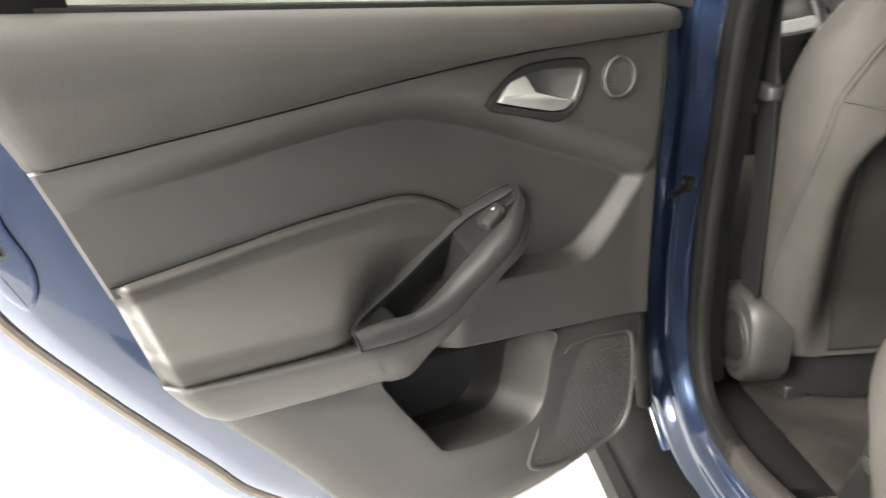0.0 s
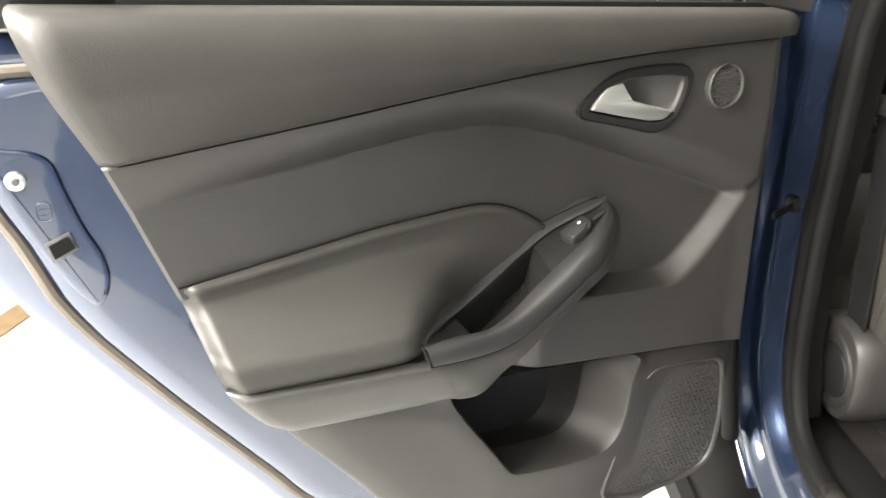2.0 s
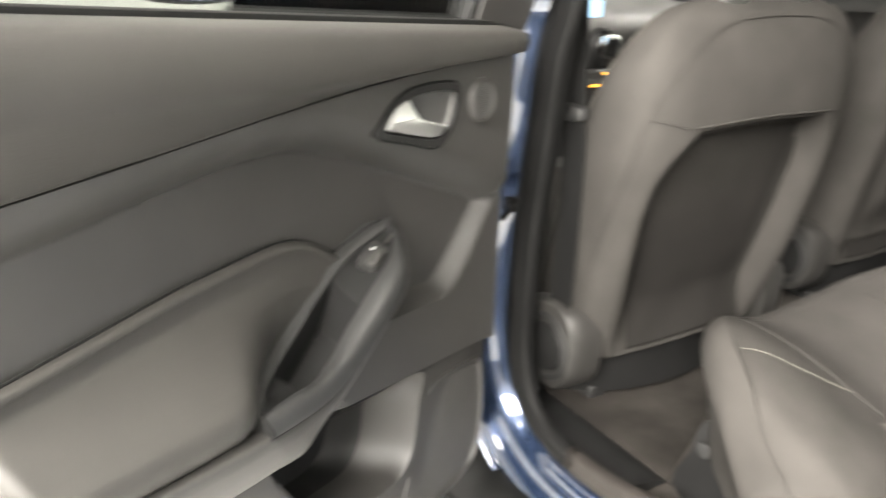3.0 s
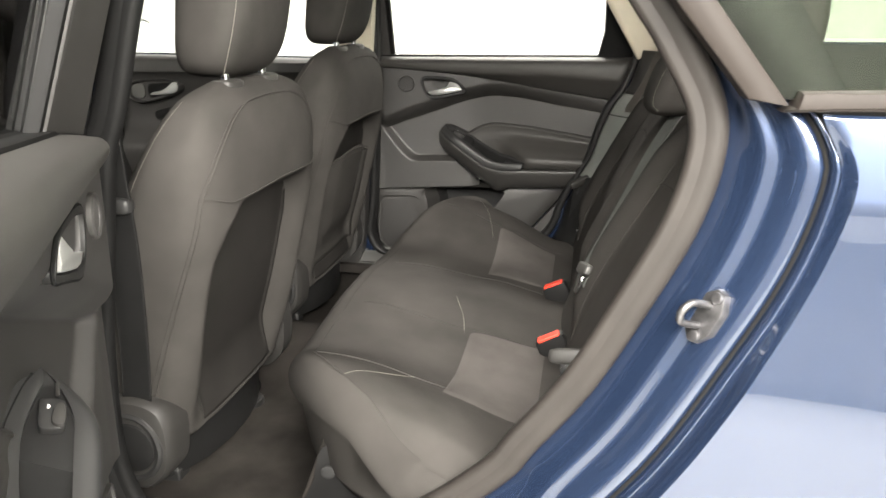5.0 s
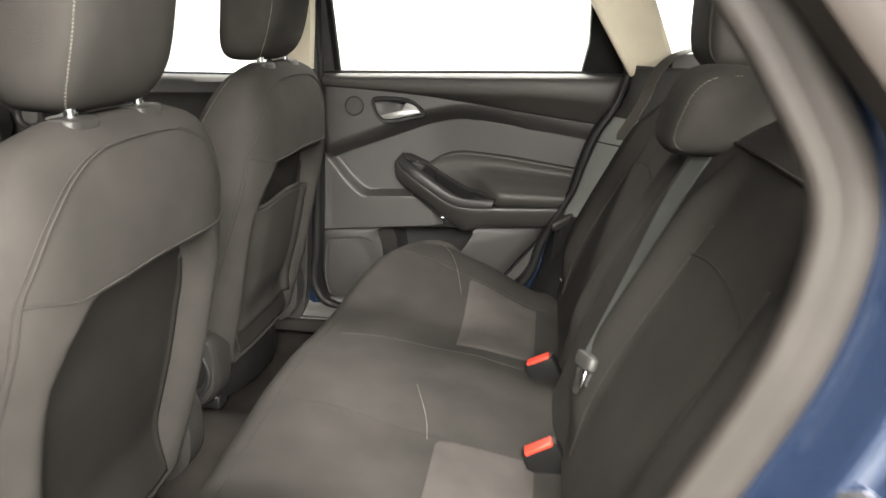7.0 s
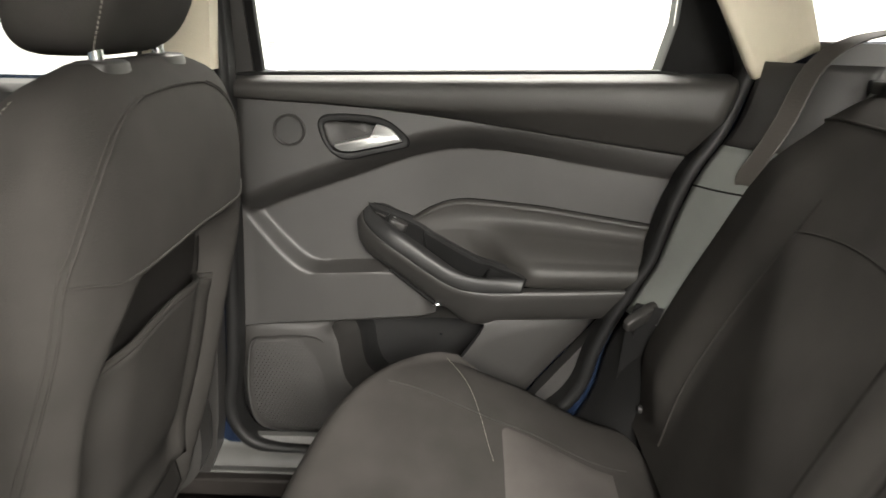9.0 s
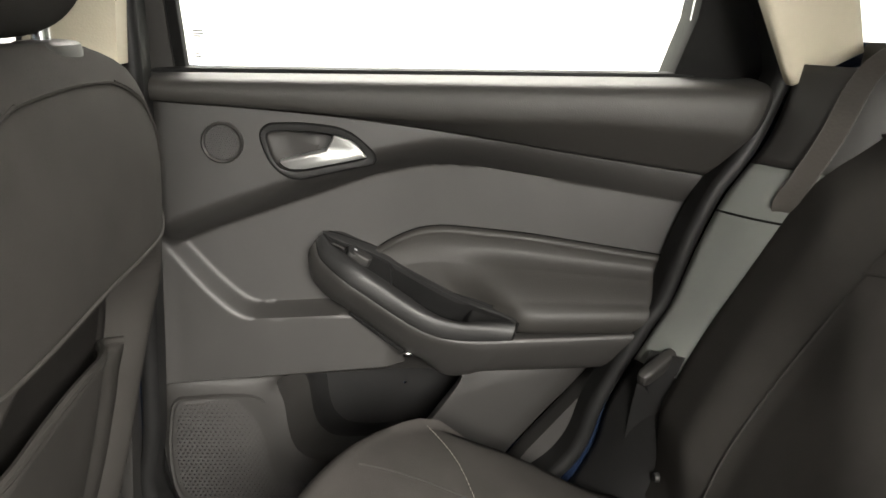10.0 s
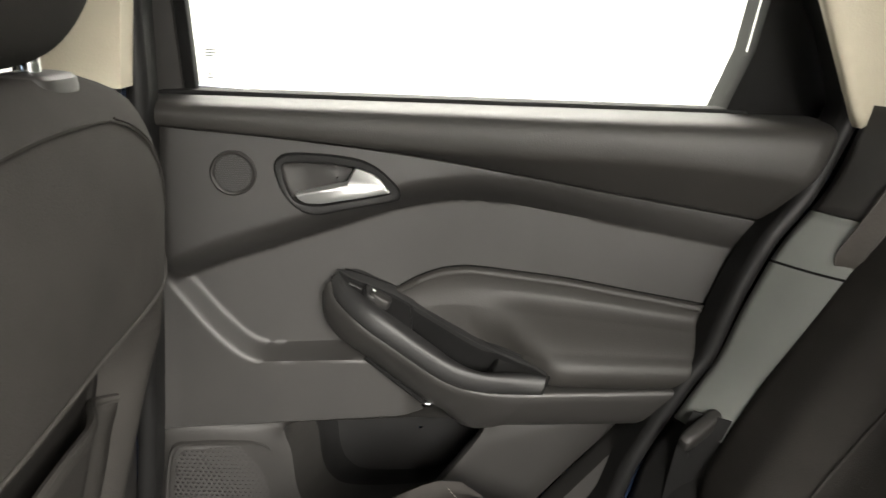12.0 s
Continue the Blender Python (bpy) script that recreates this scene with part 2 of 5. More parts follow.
def box(lo, hi, bm=None, m=None):
    bm = bm or bmesh.new()
    r = bmesh.ops.create_cube(bm, size=1.0)
    size = [hi[i] - lo[i] for i in range(3)]
    mid = [(hi[i] + lo[i]) / 2 for i in range(3)]
    for v in r["verts"]:
        v.co = Vector((v.co.x * size[0] + mid[0], v.co.y * size[1] + mid[1], v.co.z * size[2] + mid[2]))
        if m:
            v.co = m @ v.co
    return bm


def disc(center, axis, radius, depth, n=28, bm=None, dome=0.0):
    """A short round plug with softened rim."""
    a = Vector(axis).normalized()
    x = a.orthogonal().normalized()
    y = a.cross(x)
    c = Vector(center)
    rings = []
    for r, h in ((1.0, 0.0), (1.0, 0.7), (0.96, 0.92), (0.88, 1.0), (0.45, 1.0 + dome)):
        rings.append([c + a * depth * h + (x * math.cos(k * math.tau / n) + y * math.sin(k * math.tau / n)) * radius * r for k in range(n)])
    return loft(rings, bm)


def pillow(center, half, power=3.0, n=32, rings=17, bend=None, m=None):
    """A soft cushion shape: a rounded box with swelling faces."""
    bm = bmesh.new()

    def sgn(v, p):
        return math.copysign(abs(v) ** p, v)
    rows = []
    e = 2.0 / power
    for j in range(rings):
        ph = -math.pi / 2 + math.pi * (j + 0.0001) / (rings - 1 + 0.0002)
        row = []
        for i in range(n):
            th = math.tau * i / n
            p = Vector((half[0] * sgn(math.cos(ph), e) * sgn(math.cos(th), e), half[1] * sgn(math.cos(ph), e) * sgn(math.sin(th), e), half[2] * sgn(math.sin(ph), e)))
            if bend:
                p = bend(p)
            p = (m @ p) if m else p
            row.append(p + Vector(center))
        rows.append(row)
    return loft(rows, bm)


def stitches(points, parent, length=0.006, gap=0.004, radius=0.0007, name="stitching"):
    """A row of short threads along a line."""
    bm = bmesh.new()
    pts = [Vector(p) for p in points]
    step = length + gap
    run, acc = [], 0.0
    for a, b in zip(pts, pts[1:]):
        seg = (b - a).length
        pos = 0.0
        while pos < seg:
            run.append(a.lerp(b, pos / seg))
            pos += step
    for p, q in zip(run, run[1:]):
        d = (q - p)
        if d.length < 1e-6:
            continue
        e = p + d * (length / step)
        tube([p, p.lerp(e, 0.5), e], radius, 5, bm)
    return part(name, bm, M_THREAD, parent, "pale contrast stitching")

# ---------------------------------------------------------------- hall
def slab(name, lo, hi, mat, label="", category="", bevel=0.0):
    ob = part(name, box(lo, hi), mat, None, "", bevel=bevel)
    return tagged(ob, label, category, "", "structure")


slab("floor", (-3.1, -7, -0.1), (6, 7, 0.0), M_FLOOR, "glossy pale epoxy hall floor", "floor")
# Ceiling and south wall are unseen, added to close the hall and bounce light.
slab("ceiling", (-3.1, -7, 3.2), (6, 7, 3.3), M_GREY, "plain off-white hall ceiling, unseen", "ceiling")
# Unseen wall; opening and mullions are made up around the added light.
west = thing("wall_west", "unseen off-white hall wall with opening for added light", "wall", kind="structure")
part("low_wall", box((-3.20, -7, 0), (-3.05, 7, 1.52)), M_GREY, west)
part("lintel", box((-3.20, -7, 2.68), (-3.05, 7, 3.2)), M_GREY, west)
part("pier", box((-3.20, -7, 1.52), (-3.05, -2.80, 2.68)), M_GREY, west)
part("pier", box((-3.20, .10, 1.52), (-3.05, 7, 2.68)), M_GREY, west)
for y in (-2.80, -1.35, .10):
    part("mullion", box((-3.06, y - .03, 1.52), (-3.00, y + .03, 2.68)), M_GREY, west, bevel=.005)
slab("wall_east", (6, -7, 0), (6.15, 7, 3.2), M_WHITE, "plain white hall wall", "wall")
slab("wall_south", (-3.1, -7.15, 0), (6, -7, 3.2), M_PALE, "plain pale grey hall wall", "wall")
slab("wall_north", (-3.1, 7, 0), (6, 7.15, 3.2), M_PALE, "plain pale grey hall wall", "wall")
# Made-up housings, out of view, one above each added lamp.
for i, (lx, ly, watts) in enumerate(FILL_LAMPS):
    panel = thing("unseen_ceiling_light", "unseen ceiling light panel added for fill", "lamp", "ceiling lights", at=pose(lx, ly, 3.2))
    part("frame", box((-0.28, -1.23, -0.03), (0.28, 1.23, 0.0)), M_SILVER, panel, bevel=0.004)
tape = part("floor_stripe", box((-.95, -.05, 0.002), (1.4, .05, 0.005), m=pose(-2.435, 1.08, 0, 0, 0, 83)), M_TAPE)
tagged(tape, "worn tan marking stripe on white floor", "floor marking", kind="structure")

# ---------------------------------------------------------------- rear doors
S1 = curve([(-.02, .8985), (.03, .8950), (.14, .889), (.255, .879), (.374, .8635), (.497, .8450), (.67, .8210)])
MID = curve([(-.02, .701), (.011, .713), (.073, .7386), (.135, .7607), (.197, .783), (.259, .805), (.321, .819), (.358, .8205), (.416, .8165), (.515, .8023), (.673, .7802)])
S2 = curve([(.245, .703), (.266, .7145), (.288, .728), (.313, .739), (.338, .744), (.36, .7442), (.39, .7425), (.454, .738), (.52, .7295), (.636, .7148)])
REAR = curve([(.324, .354), (.385, .416), (.441, .460), (.5613, .545), (.6137, .589), (.7196, .630), (.8207, .6666), (.899, .698), (.935, .710)])
FRONT = curve([(.382, -.007), (.454, -.013), (.526, -.008), (.618, -.005), (.70, -.004), (.762, -.005), (.823, -.007), (.885, -.004), (.936, .002)])
POCKET_LINE = curve([(-.02, .533), (.0, .536), (.143, .5475), (.30, .560), (.42, .57), (.6, .575)])
INSERT = curve([(-.02, .012), (.15, .003), (.27, .0), (.37, .009), (.45, .018), (.66, .040)])
VEE = curve([(-.02, .79), (.015, .735), (.042, .699), (.068, .668), (.098, .641), (.120, .6345), (.165, .636), (.24, .638), (.35, .638)])
BULGE = curve([(.28, 0), (.33, 0), (.35, .03), (.37, .10), (.395, .34), (.42, .72), (.44, .94), (.46, 1), (.55, 1), (.8, 1)])
CREST = curve([(.30, 0), (.39, 0), (.4185, .3), (.434, 1), (.46, 1), (.7, 1)])


def panel_depth(u, v):
    """Depth of the main door moulding: a proud upper field, a sunk insert and an upward ledge in front."""
    k = min(1.0, max(0.0, (v - MID(u)) / .040))
    w = lerp(INSERT(u), .05, 1 - (1 - k) ** 1.8)
    slope = min(1.0, abs(VEE(u + .01) - VEE(u - .01)) / .025)
    wide = .013 + .016 * slope
    ledge = min(1.0, max(0.0, (VEE(u) + wide / 2 - v) / wide))
    w = lerp(w, max(.027, INSERT(u) + .004), ledge * (1 - smooth(.27, .33, u)))
    return lerp(.030, w, smooth(.0, .032, u - FRONT(v)))


def pad_depth(u, v):
    """Depth of the padded armrest insert below its seam."""
    q = min(1.0, max(0.0, (S2(u) - v) / (S2(u) - .655)))
    room = .078 - INSERT(u) - .009
    w = INSERT(u) + .009 - .003 * math.sin(math.pi * min(1, q * 2))
    return w + max(0.0, BULGE(u + .05 * (1 - q))) * room * (.75 * smooth(.25, .95, q) + .25 * q ** 3) + max(0.0, CREST(u)) * .004 * smooth(.84, 1, q)


def inside(poly, x, y):
    hit = False
    for (ax, ay), (bx, by) in zip(poly, poly[1:] + poly[:1]):
        if (ay > y) != (by > y) and x < (bx - ax) * (y - ay) / (by - ay) + ax:
            hit = not hit
    return hit


def polar(outline, center, n):
    """n points of an outline, at even angles about center."""
    dense = [p for p in chain(outline, 360, True)]
    out = []
    for k in range(n):
        a = math.tau * k / n
        d = Vector((math.cos(a), math.sin(a)))
        best, where = 9, None
        for p in dense:
            q = Vector((p[0] - center[0], p[1] - center[1]))
            if q.length < 1e-6:
                continue
            miss = 1 - q.normalized().dot(d)
            if miss < best:
                best, where = miss, p
        out.append(Vector((where[0], where[1])))
    return out


def rounded(points, n, cuts=3):
    """A line through cut corners, without overshoot, at n even steps."""
    pts = [Vector(p) for p in points]
    for _ in range(cuts):
        out = [pts[0]]
        for a, b in zip(pts, pts[1:]):
            out += [a.lerp(b, .25), a.lerp(b, .75)]
        pts = out + [pts[-1]]
    run = [0.0]
    for a, b in zip(pts, pts[1:]):
        run.append(run[-1] + (b - a).length)
    res, i = [], 0
    for k in range(n):
        s = run[-1] * k / (n - 1)
        while i < len(pts) - 2 and run[i + 1] < s:
            i += 1
        res.append(pts[i].lerp(pts[i + 1], min(1.0, (s - run[i]) / max(1e-9, run[i + 1] - run[i]))))
    return res


def perforated(hits, pitch, place, fill=.62):
    """A sheet of hexagonal cells with round-cornered holes, wherever hits(a, b) is true."""
    bm = bmesh.new()
    rows, made = int(.24 / (pitch * .866)), {}

    def vert(a, b, w):
        key = (round(a, 5), round(b, 5), w)
        if key not in made:
            made[key] = bm.verts.new(place(a, b, w))
        return made[key]
    for j in range(-rows, rows):
        for i in range(-rows, rows):
            a, b = pitch * (i + (j % 2) / 2), pitch * .866 * j
            if not hits(a, b):
                continue
            ring = [(math.sin(k * math.tau / 6), math.cos(k * math.tau / 6)) for k in range(6)]
            r = pitch / math.sqrt(3)
            outer = [vert(a + c * r, b + s * r, 0) for c, s in ring]
            inner = [vert(a + c * r * fill, b + s * r * fill, 0) for c, s in ring]
            deep = [vert(a + c * r * fill * .9, b + s * r * fill * .9, -1) for c, s in ring]
            for k in range(6):
                m = (k + 1) % 6
                bm.faces.new((outer[k], outer[m], inner[m], inner[k]))
                bm.faces.new((inner[k], inner[m], deep[m], deep[k]))
    return bm


BEZEL = [(.261, .833), (.259, .840), (.250, .849), (.242, .856), (.231, .863), (.214, .8685), (.184, .8715), (.154, .8715), (.141, .869), (.134, .861), (.135, .850), (.141, .834), (.150, .821), (.159, .814), (.168, .810), (.181, .810), (.205, .816), (.235, .823), (.257, .828)]
DISH = [(.250, .836), (.241, .848), (.231, .855), (.213, .860), (.181, .863), (.147, .862), (.1405, .858), (.141, .850), (.145, .836), (.152, .824), (.161, .8195), (.179, .819), (.216, .826), (.247, .833)]
# lines along the door pull, from its front tip to its rear end: on the panel, inner far lip, inner near lip, crest, lower seam
PULL_FAR = [(.1964, .7384, .016), (.2148, .7314, .009), (.2402, .721, .004), (.2662, .7110, .0025), (.3062, .6880, .005), (.3328, .6735, .011), (.3653, .6580, .026), (.4015, .6518, .052), (.4185, .6485, .067), (.431, .6440, .0815)]
PULL_LIP = [(.199, .736, .018), (.2125, .729, .020), (.2404, .717, .015), (.2662, .7057, .014), (.3054, .6849, .020), (.340, .6678, .030), (.370, .656, .040), (.398, .650, .056), (.4165, .6475, .069), (.4305, .6437, .0820)]
PULL_NEAR = [(.199, .734, .020), (.211, .7248, .032), (.241, .7086, .048), (.268, .6918, .0515), (.304, .6671, .055), (.330, .650, .060), (.358, .640, .066), (.393, .643, .073), (.414, .644, .078), (.430, .6434, .0825)]
PULL_CREST = [(.196, .733, .020), (.2065, .7214, .036), (.235, .709, .058), (.262, .692, .067), (.3032, .6639, .071), (.330, .650, .074), (.360, .6430, .078), (.392, .642, .082), (.413, .642, .0835), (.4295, .643, .0835)]
PULL_SEAM = [(.1906, .727, .022), (.1978, .7096, .038), (.226, .691, .062), (.257, .671, .069), (.304, .6394, .072), (.3356, .6255, .076), (.3669, .6219, .080), (.3979, .6231, .084), (.412, .6245, .0862), (.4244, .6257, .088)]
BASE_TOP = PULL_SEAM[:-1] + [(.4244, .6250, .087), (.46, .6258, .086), (.516, .6275, .085), (.60, .631, .084)]
BASE_LOW = [(.1815, .702, .018), (.1845, .678, .025), (.200, .658, .031), (.229, .6384, .033), (.268, .6093, .036), (.3026, .5844, .040), (.3212, .5740, .042), (.3487, .5540, .045), (.375, .5560, .050), (.392, .5655, .060), (.437, .569, .064), (.50, .5715, .065), (.56, .574, .065)]
POCKET = [(.300, .558), (.23, .553), (.1445, .5455), (.150, .505), (.156, .463), (.166, .440), (.188, .426), (.24, .425), (.293, .4305), (.308, .442), (.322, .463), (.348, .50), (.373, .5375), (.372, .548), (.34, .556)]
GRILLE = [(.012, .507), (.04, .513), (.07, .516), (.105, .515), (.122, .505), (.132, .482), (.145, .450), (.158, .405), (.168, .36), (.13, .347), (.08, .347), (.03, .356), (.008, .375), (.001, .42), (.003, .47)]
LEVER_ARM = [(.2515, .8365), (.242, .8455), (.227, .8445), (.206, .842), (.181, .8355), (.154, .829), (.1545, .8265), (.158, .823), (.165, .8198), (.180, .8198), (.217, .8275), (.248, .8345)]
LEVER_WING = [(.248, .840), (.241, .849), (.232, .855), (.2155, .859), (.2135, .857), (.210, .850), (.206, .8415), (.226, .840)]
SHELL = [(-.033, .911), (-.039, .701), (-.042, .446), (-.023, .333), (.047, .28), (.169, .257), (.292, .27), (.416, .33), (.53, .413), (.583, .477), (.655, .567), (.696, .621), (.733, .672), (.76, .722), (.768, .751), (.79, .80), (.809, .851), (.814, .892), (.774, .908), (.61, .911), (.303, .908)]


def rear_door(name, side, at, label):
    def at_(u, v, w):
        return Vector((side * (.74 - w), -u, v))

    door = thing(name, label, "car door", "rear doors", at=at)
    # painted shell with a shut face and an outer skin
    mid = (.32, .62)
    ring0 = polar(SHELL, mid, 120)

    def grow(k, w):
        return [at_(mid[0] + (p.x - mid[0]) * k, mid[1] + (p.y - mid[1]) * k, w) for p in ring0]
    rings = [grow(.64, -.07), grow(.65, -.014), grow(.84, -.012), grow(.886, -.012), grow(.896, -.016), grow(.904, -.025), grow(.935, -.029), grow(.97, -.030), grow(.985, -.034), grow(1.0, -.037), grow(1.005, -.045), grow(1.0, -.056), grow(.9, -.070), grow(.5, -.085), grow(.02, -.088)]
    part("shell", loft(rings, None, False), M_PAINT, door, "dark blue metallic painted door shell", sharp=60)
    strip = [at_(mid[0] + (p.x - mid[0]) * .914, mid[1] + (p.y - mid[1]) * .914, -.021) for p in ring0]
    part("weatherstrip", tube(strip, .0055, 8, closed=True), M_STRIP, door, "beige-grey rubber weatherstrip")
    press = [(.749, .829), (.726, .828), (.710, .824), (.700, .814), (.694, .791), (.685, .761), (.675, .736), (.673, .712), (.682, .693), (.692, .697), (.709, .724), (.726, .760), (.742, .806)]
    part("latch_boss", prism(chain(press, 72, True), -.016, -.0098, at_, .005), M_PAINT, door, "pressed blue lock area", sharp=60)
    # upper trim: window ledge, upright face and an undercut towards the seam
    band = curve([(-.02, .003), (.14, .004), (.26, .009), (.385, .024), (.515, .043), (.67, .056)])
    lip = curve([(0, .058), (.25, .070), (.45, .086), (.68, .098)])

    def upper(s, r):
        k = int(r * 47.999)
        v = .9
        for _ in range(4):
            u0, u1 = FRONT(v), REAR(v)
            u = lerp(u0, u1, s)
            s1, top, h, wl = S1(u), .918 + .018 * u, band(u), lip(u)
            face = s1 + h
            prof = [(s1 + .0002, .042), (s1 + .0002, .0525), (s1 + .002, .0535), (face - .004, wl - .003), (face + .004, wl), (lerp(face, top, .50), wl + .0005),
                    (lerp(face, top, .86), wl - .005), (top - .0005, wl - .020), (top + .001, .030), (top + .001, .012), (top, .004)]
            prof = rounded(prof, 48, 2)
            v = prof[k][0]
        e = min(s, 1 - s) * (u1 - u0)
        roll = -.014 * (1 - smooth(0, .014, e))
        return at_(u, v, prof[k][1] + roll)
    part("upper_trim", sheet(56, 48, upper), M_SOFT, door, "soft-touch charcoal upper door trim", solid=.003, sharp=70)
    # main moulding with holes for the handle and the pull
    far, near = chain(PULL_FAR, 40), chain(PULL_SEAM, 40)
    under_pull = [(p.x + .001, p.y - .005) for p in far[2:-3]] + [(p.x, p.y + .006) for p in near[-4:2:-1]]
    hole = [(p.x, p.y) for p in polar([(lerp(.195, x, .95), lerp(.842, y, .95)) for x, y in BEZEL], (.195, .842), 60)]
    nu, nv = 190, 120
    bm = bmesh.new()
    grid = []
    for j in range(nv):
        row = []
        for i in range(nu):
            s, r = i / (nu - 1), j / (nv - 1)
            v = .7
            for _ in range(6):
                u = lerp(FRONT(v), REAR(v), s)
                v = lerp(POCKET_LINE(u) + .0008, S1(u) - .0006, r)
            e = min(s * .66, (1 - s) * .66, r * .3, (1 - r) * .3)
            row.append((u, v, panel_depth(u, v) - .004 * (1 - smooth(0, .0026, e))))
        grid.append(row)
    verts = [[bm.verts.new(at_(*p)) for p in row] for row in grid]
    for j in range(nv - 1):
        for i in range(nu - 1):
            cu = (grid[j][i][0] + grid[j + 1][i + 1][0]) / 2
            cv = (grid[j][i][1] + grid[j + 1][i + 1][1]) / 2
            if not inside(hole, cu, cv) and not inside(under_pull, cu, cv) and not (cu > .30 and cv < S2(cu) - .012):
                bm.faces.new((verts[j][i], verts[j][i + 1], verts[j + 1][i + 1], verts[j + 1][i]))
    part("main_panel", bm, M_TRIM, door, "grained charcoal plastic door panel", sharp=45)
    # padded armrest insert
    covered = []

    def pad(s, r):
        v = .7
        for _ in range(3):
            u = lerp(.262, REAR(v) - .001, s)
            tops = S2(u) - .0015
            edge = min(.656, tops - .02)
            rows = [(tops, INSERT(u) - .006), (tops, INSERT(u) + .002), (tops - .0015, INSERT(u) + .007), (tops - .005, INSERT(u) + .0088)]
            rows += [(lerp(tops - .007, edge, k / 51), pad_depth(u, lerp(tops - .007, edge, k / 51))) for k in range(52)]
            cap = rows[-1][1]
            rows += [(edge - .004, cap + .0015), (edge - .009, cap + .002), (edge - .015, cap + .0005), (edge - .021, cap - .002), (edge - .0265, cap - .006), (edge - .029, cap - .014), (edge - .029, .01)]
            pick = rows[int(r * (len(rows) - .001))]
            v = pick[0]
        e = (1 - s) * .36
        covered.append(inside(under_pull, u, v) or (u < .405 and v < .655))
        return at_(u, v, pick[1] - .016 * (1 - smooth(0, .016, e)))
    pad_bm = sheet(170, 63, pad)
    bmesh.ops.delete(pad_bm, geom=[v for v, hid in zip(list(pad_bm.verts), covered) if hid], context="VERTS")
    part("pad_seam", tube([at_(u, S2(u), INSERT(u) + .0025) for u in np.linspace(.268, .624, 60)], .0012, 6), M_GAP, door)
    part("armrest_pad", pad_bm, M_SOFT, door, "grained soft vinyl armrest pad", solid=.003, sharp=75)
    # body below the pull and the strip along the armrest
    tops, lows = chain(BASE_TOP, 90), chain(BASE_LOW, 90)

    def under(s, r):
        i = min(89, round(s * 89))
        a, b = tops[i], lows[i]
        j = min(11, int(r * 11.999))
        k = [0, 0, .03, .1, .25, .45, .65, .82, .93, .985, 1, 1][j]
        p = a.lerp(b, k)
        w = lerp(a[2], b[2], k ** 1.5) + [-.02, -.0045, -.0015, 0, 0, 0, 0, -.001, -.004, -.010, -.016, -.2][j]
        p_u = p[0] - .004 * math.sin(math.pi * k) * (1 - smooth(0, .2, s))
        end = REAR(p[1]) + .002
        return at_(min(p_u, end), p[1], max(-.005, w - .014 * (1 - smooth(0, .014, end - p_u))))
    part("armrest_base", sheet(90, 12, under), M_TRIM, door, "charcoal plastic lower armrest body", sharp=50)
    slot = [at_(u, v, w) for u, v, w in ((.231, .6385, .0335), (.25, .6245, .0355), (.275, .606, .039), (.299, .5885, .042))]
    if side > 0:
        part("grab_slot", tube(slot, .0032, 8), M_GAP, door, "dark finger slot below the pull")
        part("slot_end", pillow(at_(.3035, .5865, .0425), (.005, .007, .0035), 3, 16, 9), M_CHROME, door, "bright metal slot end")
    # door pull: a shelf with a rounded near wall, a shallow switch end, a deep grip and a flat tail
    n = 150
    lines = [chain(line, n) for line in (PULL_FAR, PULL_LIP, PULL_NEAR, PULL_CREST, PULL_SEAM)]

    def deep(u):
        d = lerp(.004, .050, smooth(.2805, .2865, u))
        return lerp(d, .007 * (1 - smooth(.40, .43, u)), smooth(.362, .383, u)) * smooth(.198, .212, u)
    across = []
    for i in range(n):
        f, li, ne, cr, se = (ln[i] for ln in lines)
        down = Vector((0, -1, -.25)) * deep(li[0])
        d = deep(li[0])
        soft = Vector((0, .0012, .0004)) * smooth(0, .1, i / n) * (1 - smooth(.85, 1, i / n))
        near_d = Vector((0, -1, -.10)) * d
        ease = smooth(.03, .15, i / n)
        row = [f + Vector((-.001, .0045, -.006)) * ease, f + Vector((0, .0012, -.0004)) * ease, f.lerp(li, .3) + soft, f.lerp(li, .75) + soft, li, li + down * .12, li + down * .55, li + down * .93]
        lo_a, lo_b = li + down, ne + near_d
        row += [lo_a.lerp(lo_b, k) for k in (.06, .3, .55, .8, .95)]
        row += [ne + near_d * .9, ne + near_d * .5, ne + near_d * .1, ne, ne.lerp(cr, .35) + soft, ne.lerp(cr, .75) + soft, cr]
        out = Vector((0, .0005, .0022)) * smooth(0, .12, i / n)
        row += [cr.lerp(se, .12) + out * .8, cr.lerp(se, .35) + out * 1.2, cr.lerp(se, .7) + out, cr.lerp(se, .93) + out * .4, se, se + Vector((0, -.001, -.006))]
        across.append([at_(*p) for p in row])

    def strip_of(i0, i1):
        bm = bmesh.new()
        vs = [[bm.verts.new(p) for p in row[i0:i1 + 1]] for row in across]
        for a, b in zip(vs, vs[1:]):
            for k in range(len(a) - 1):
                bm.faces.new((a[k], a[k + 1], b[k + 1], b[k]))
        return bm
    last = len(across[0]) - 1
    bm = strip_of(0, 5)
    wall = strip_of(15, last)
    mesh_tmp = bpy.data.meshes.new("pull_wall")
    wall.to_mesh(mesh_tmp)
    wall.free()
    bm.from_mesh(mesh_tmp)
    bpy.data.meshes.remove(mesh_tmp)
    bm.faces.new([bm.verts.new(p) for p in across[-1][15:last + 1]] + [bm.verts.new(at_(.4244, .6257, .05)), bm.verts.new(at_(.430, .6437, .05))])
    part("pull_cup", bm, M_GLOSS, door, "smooth satin black door pull", sharp=50)
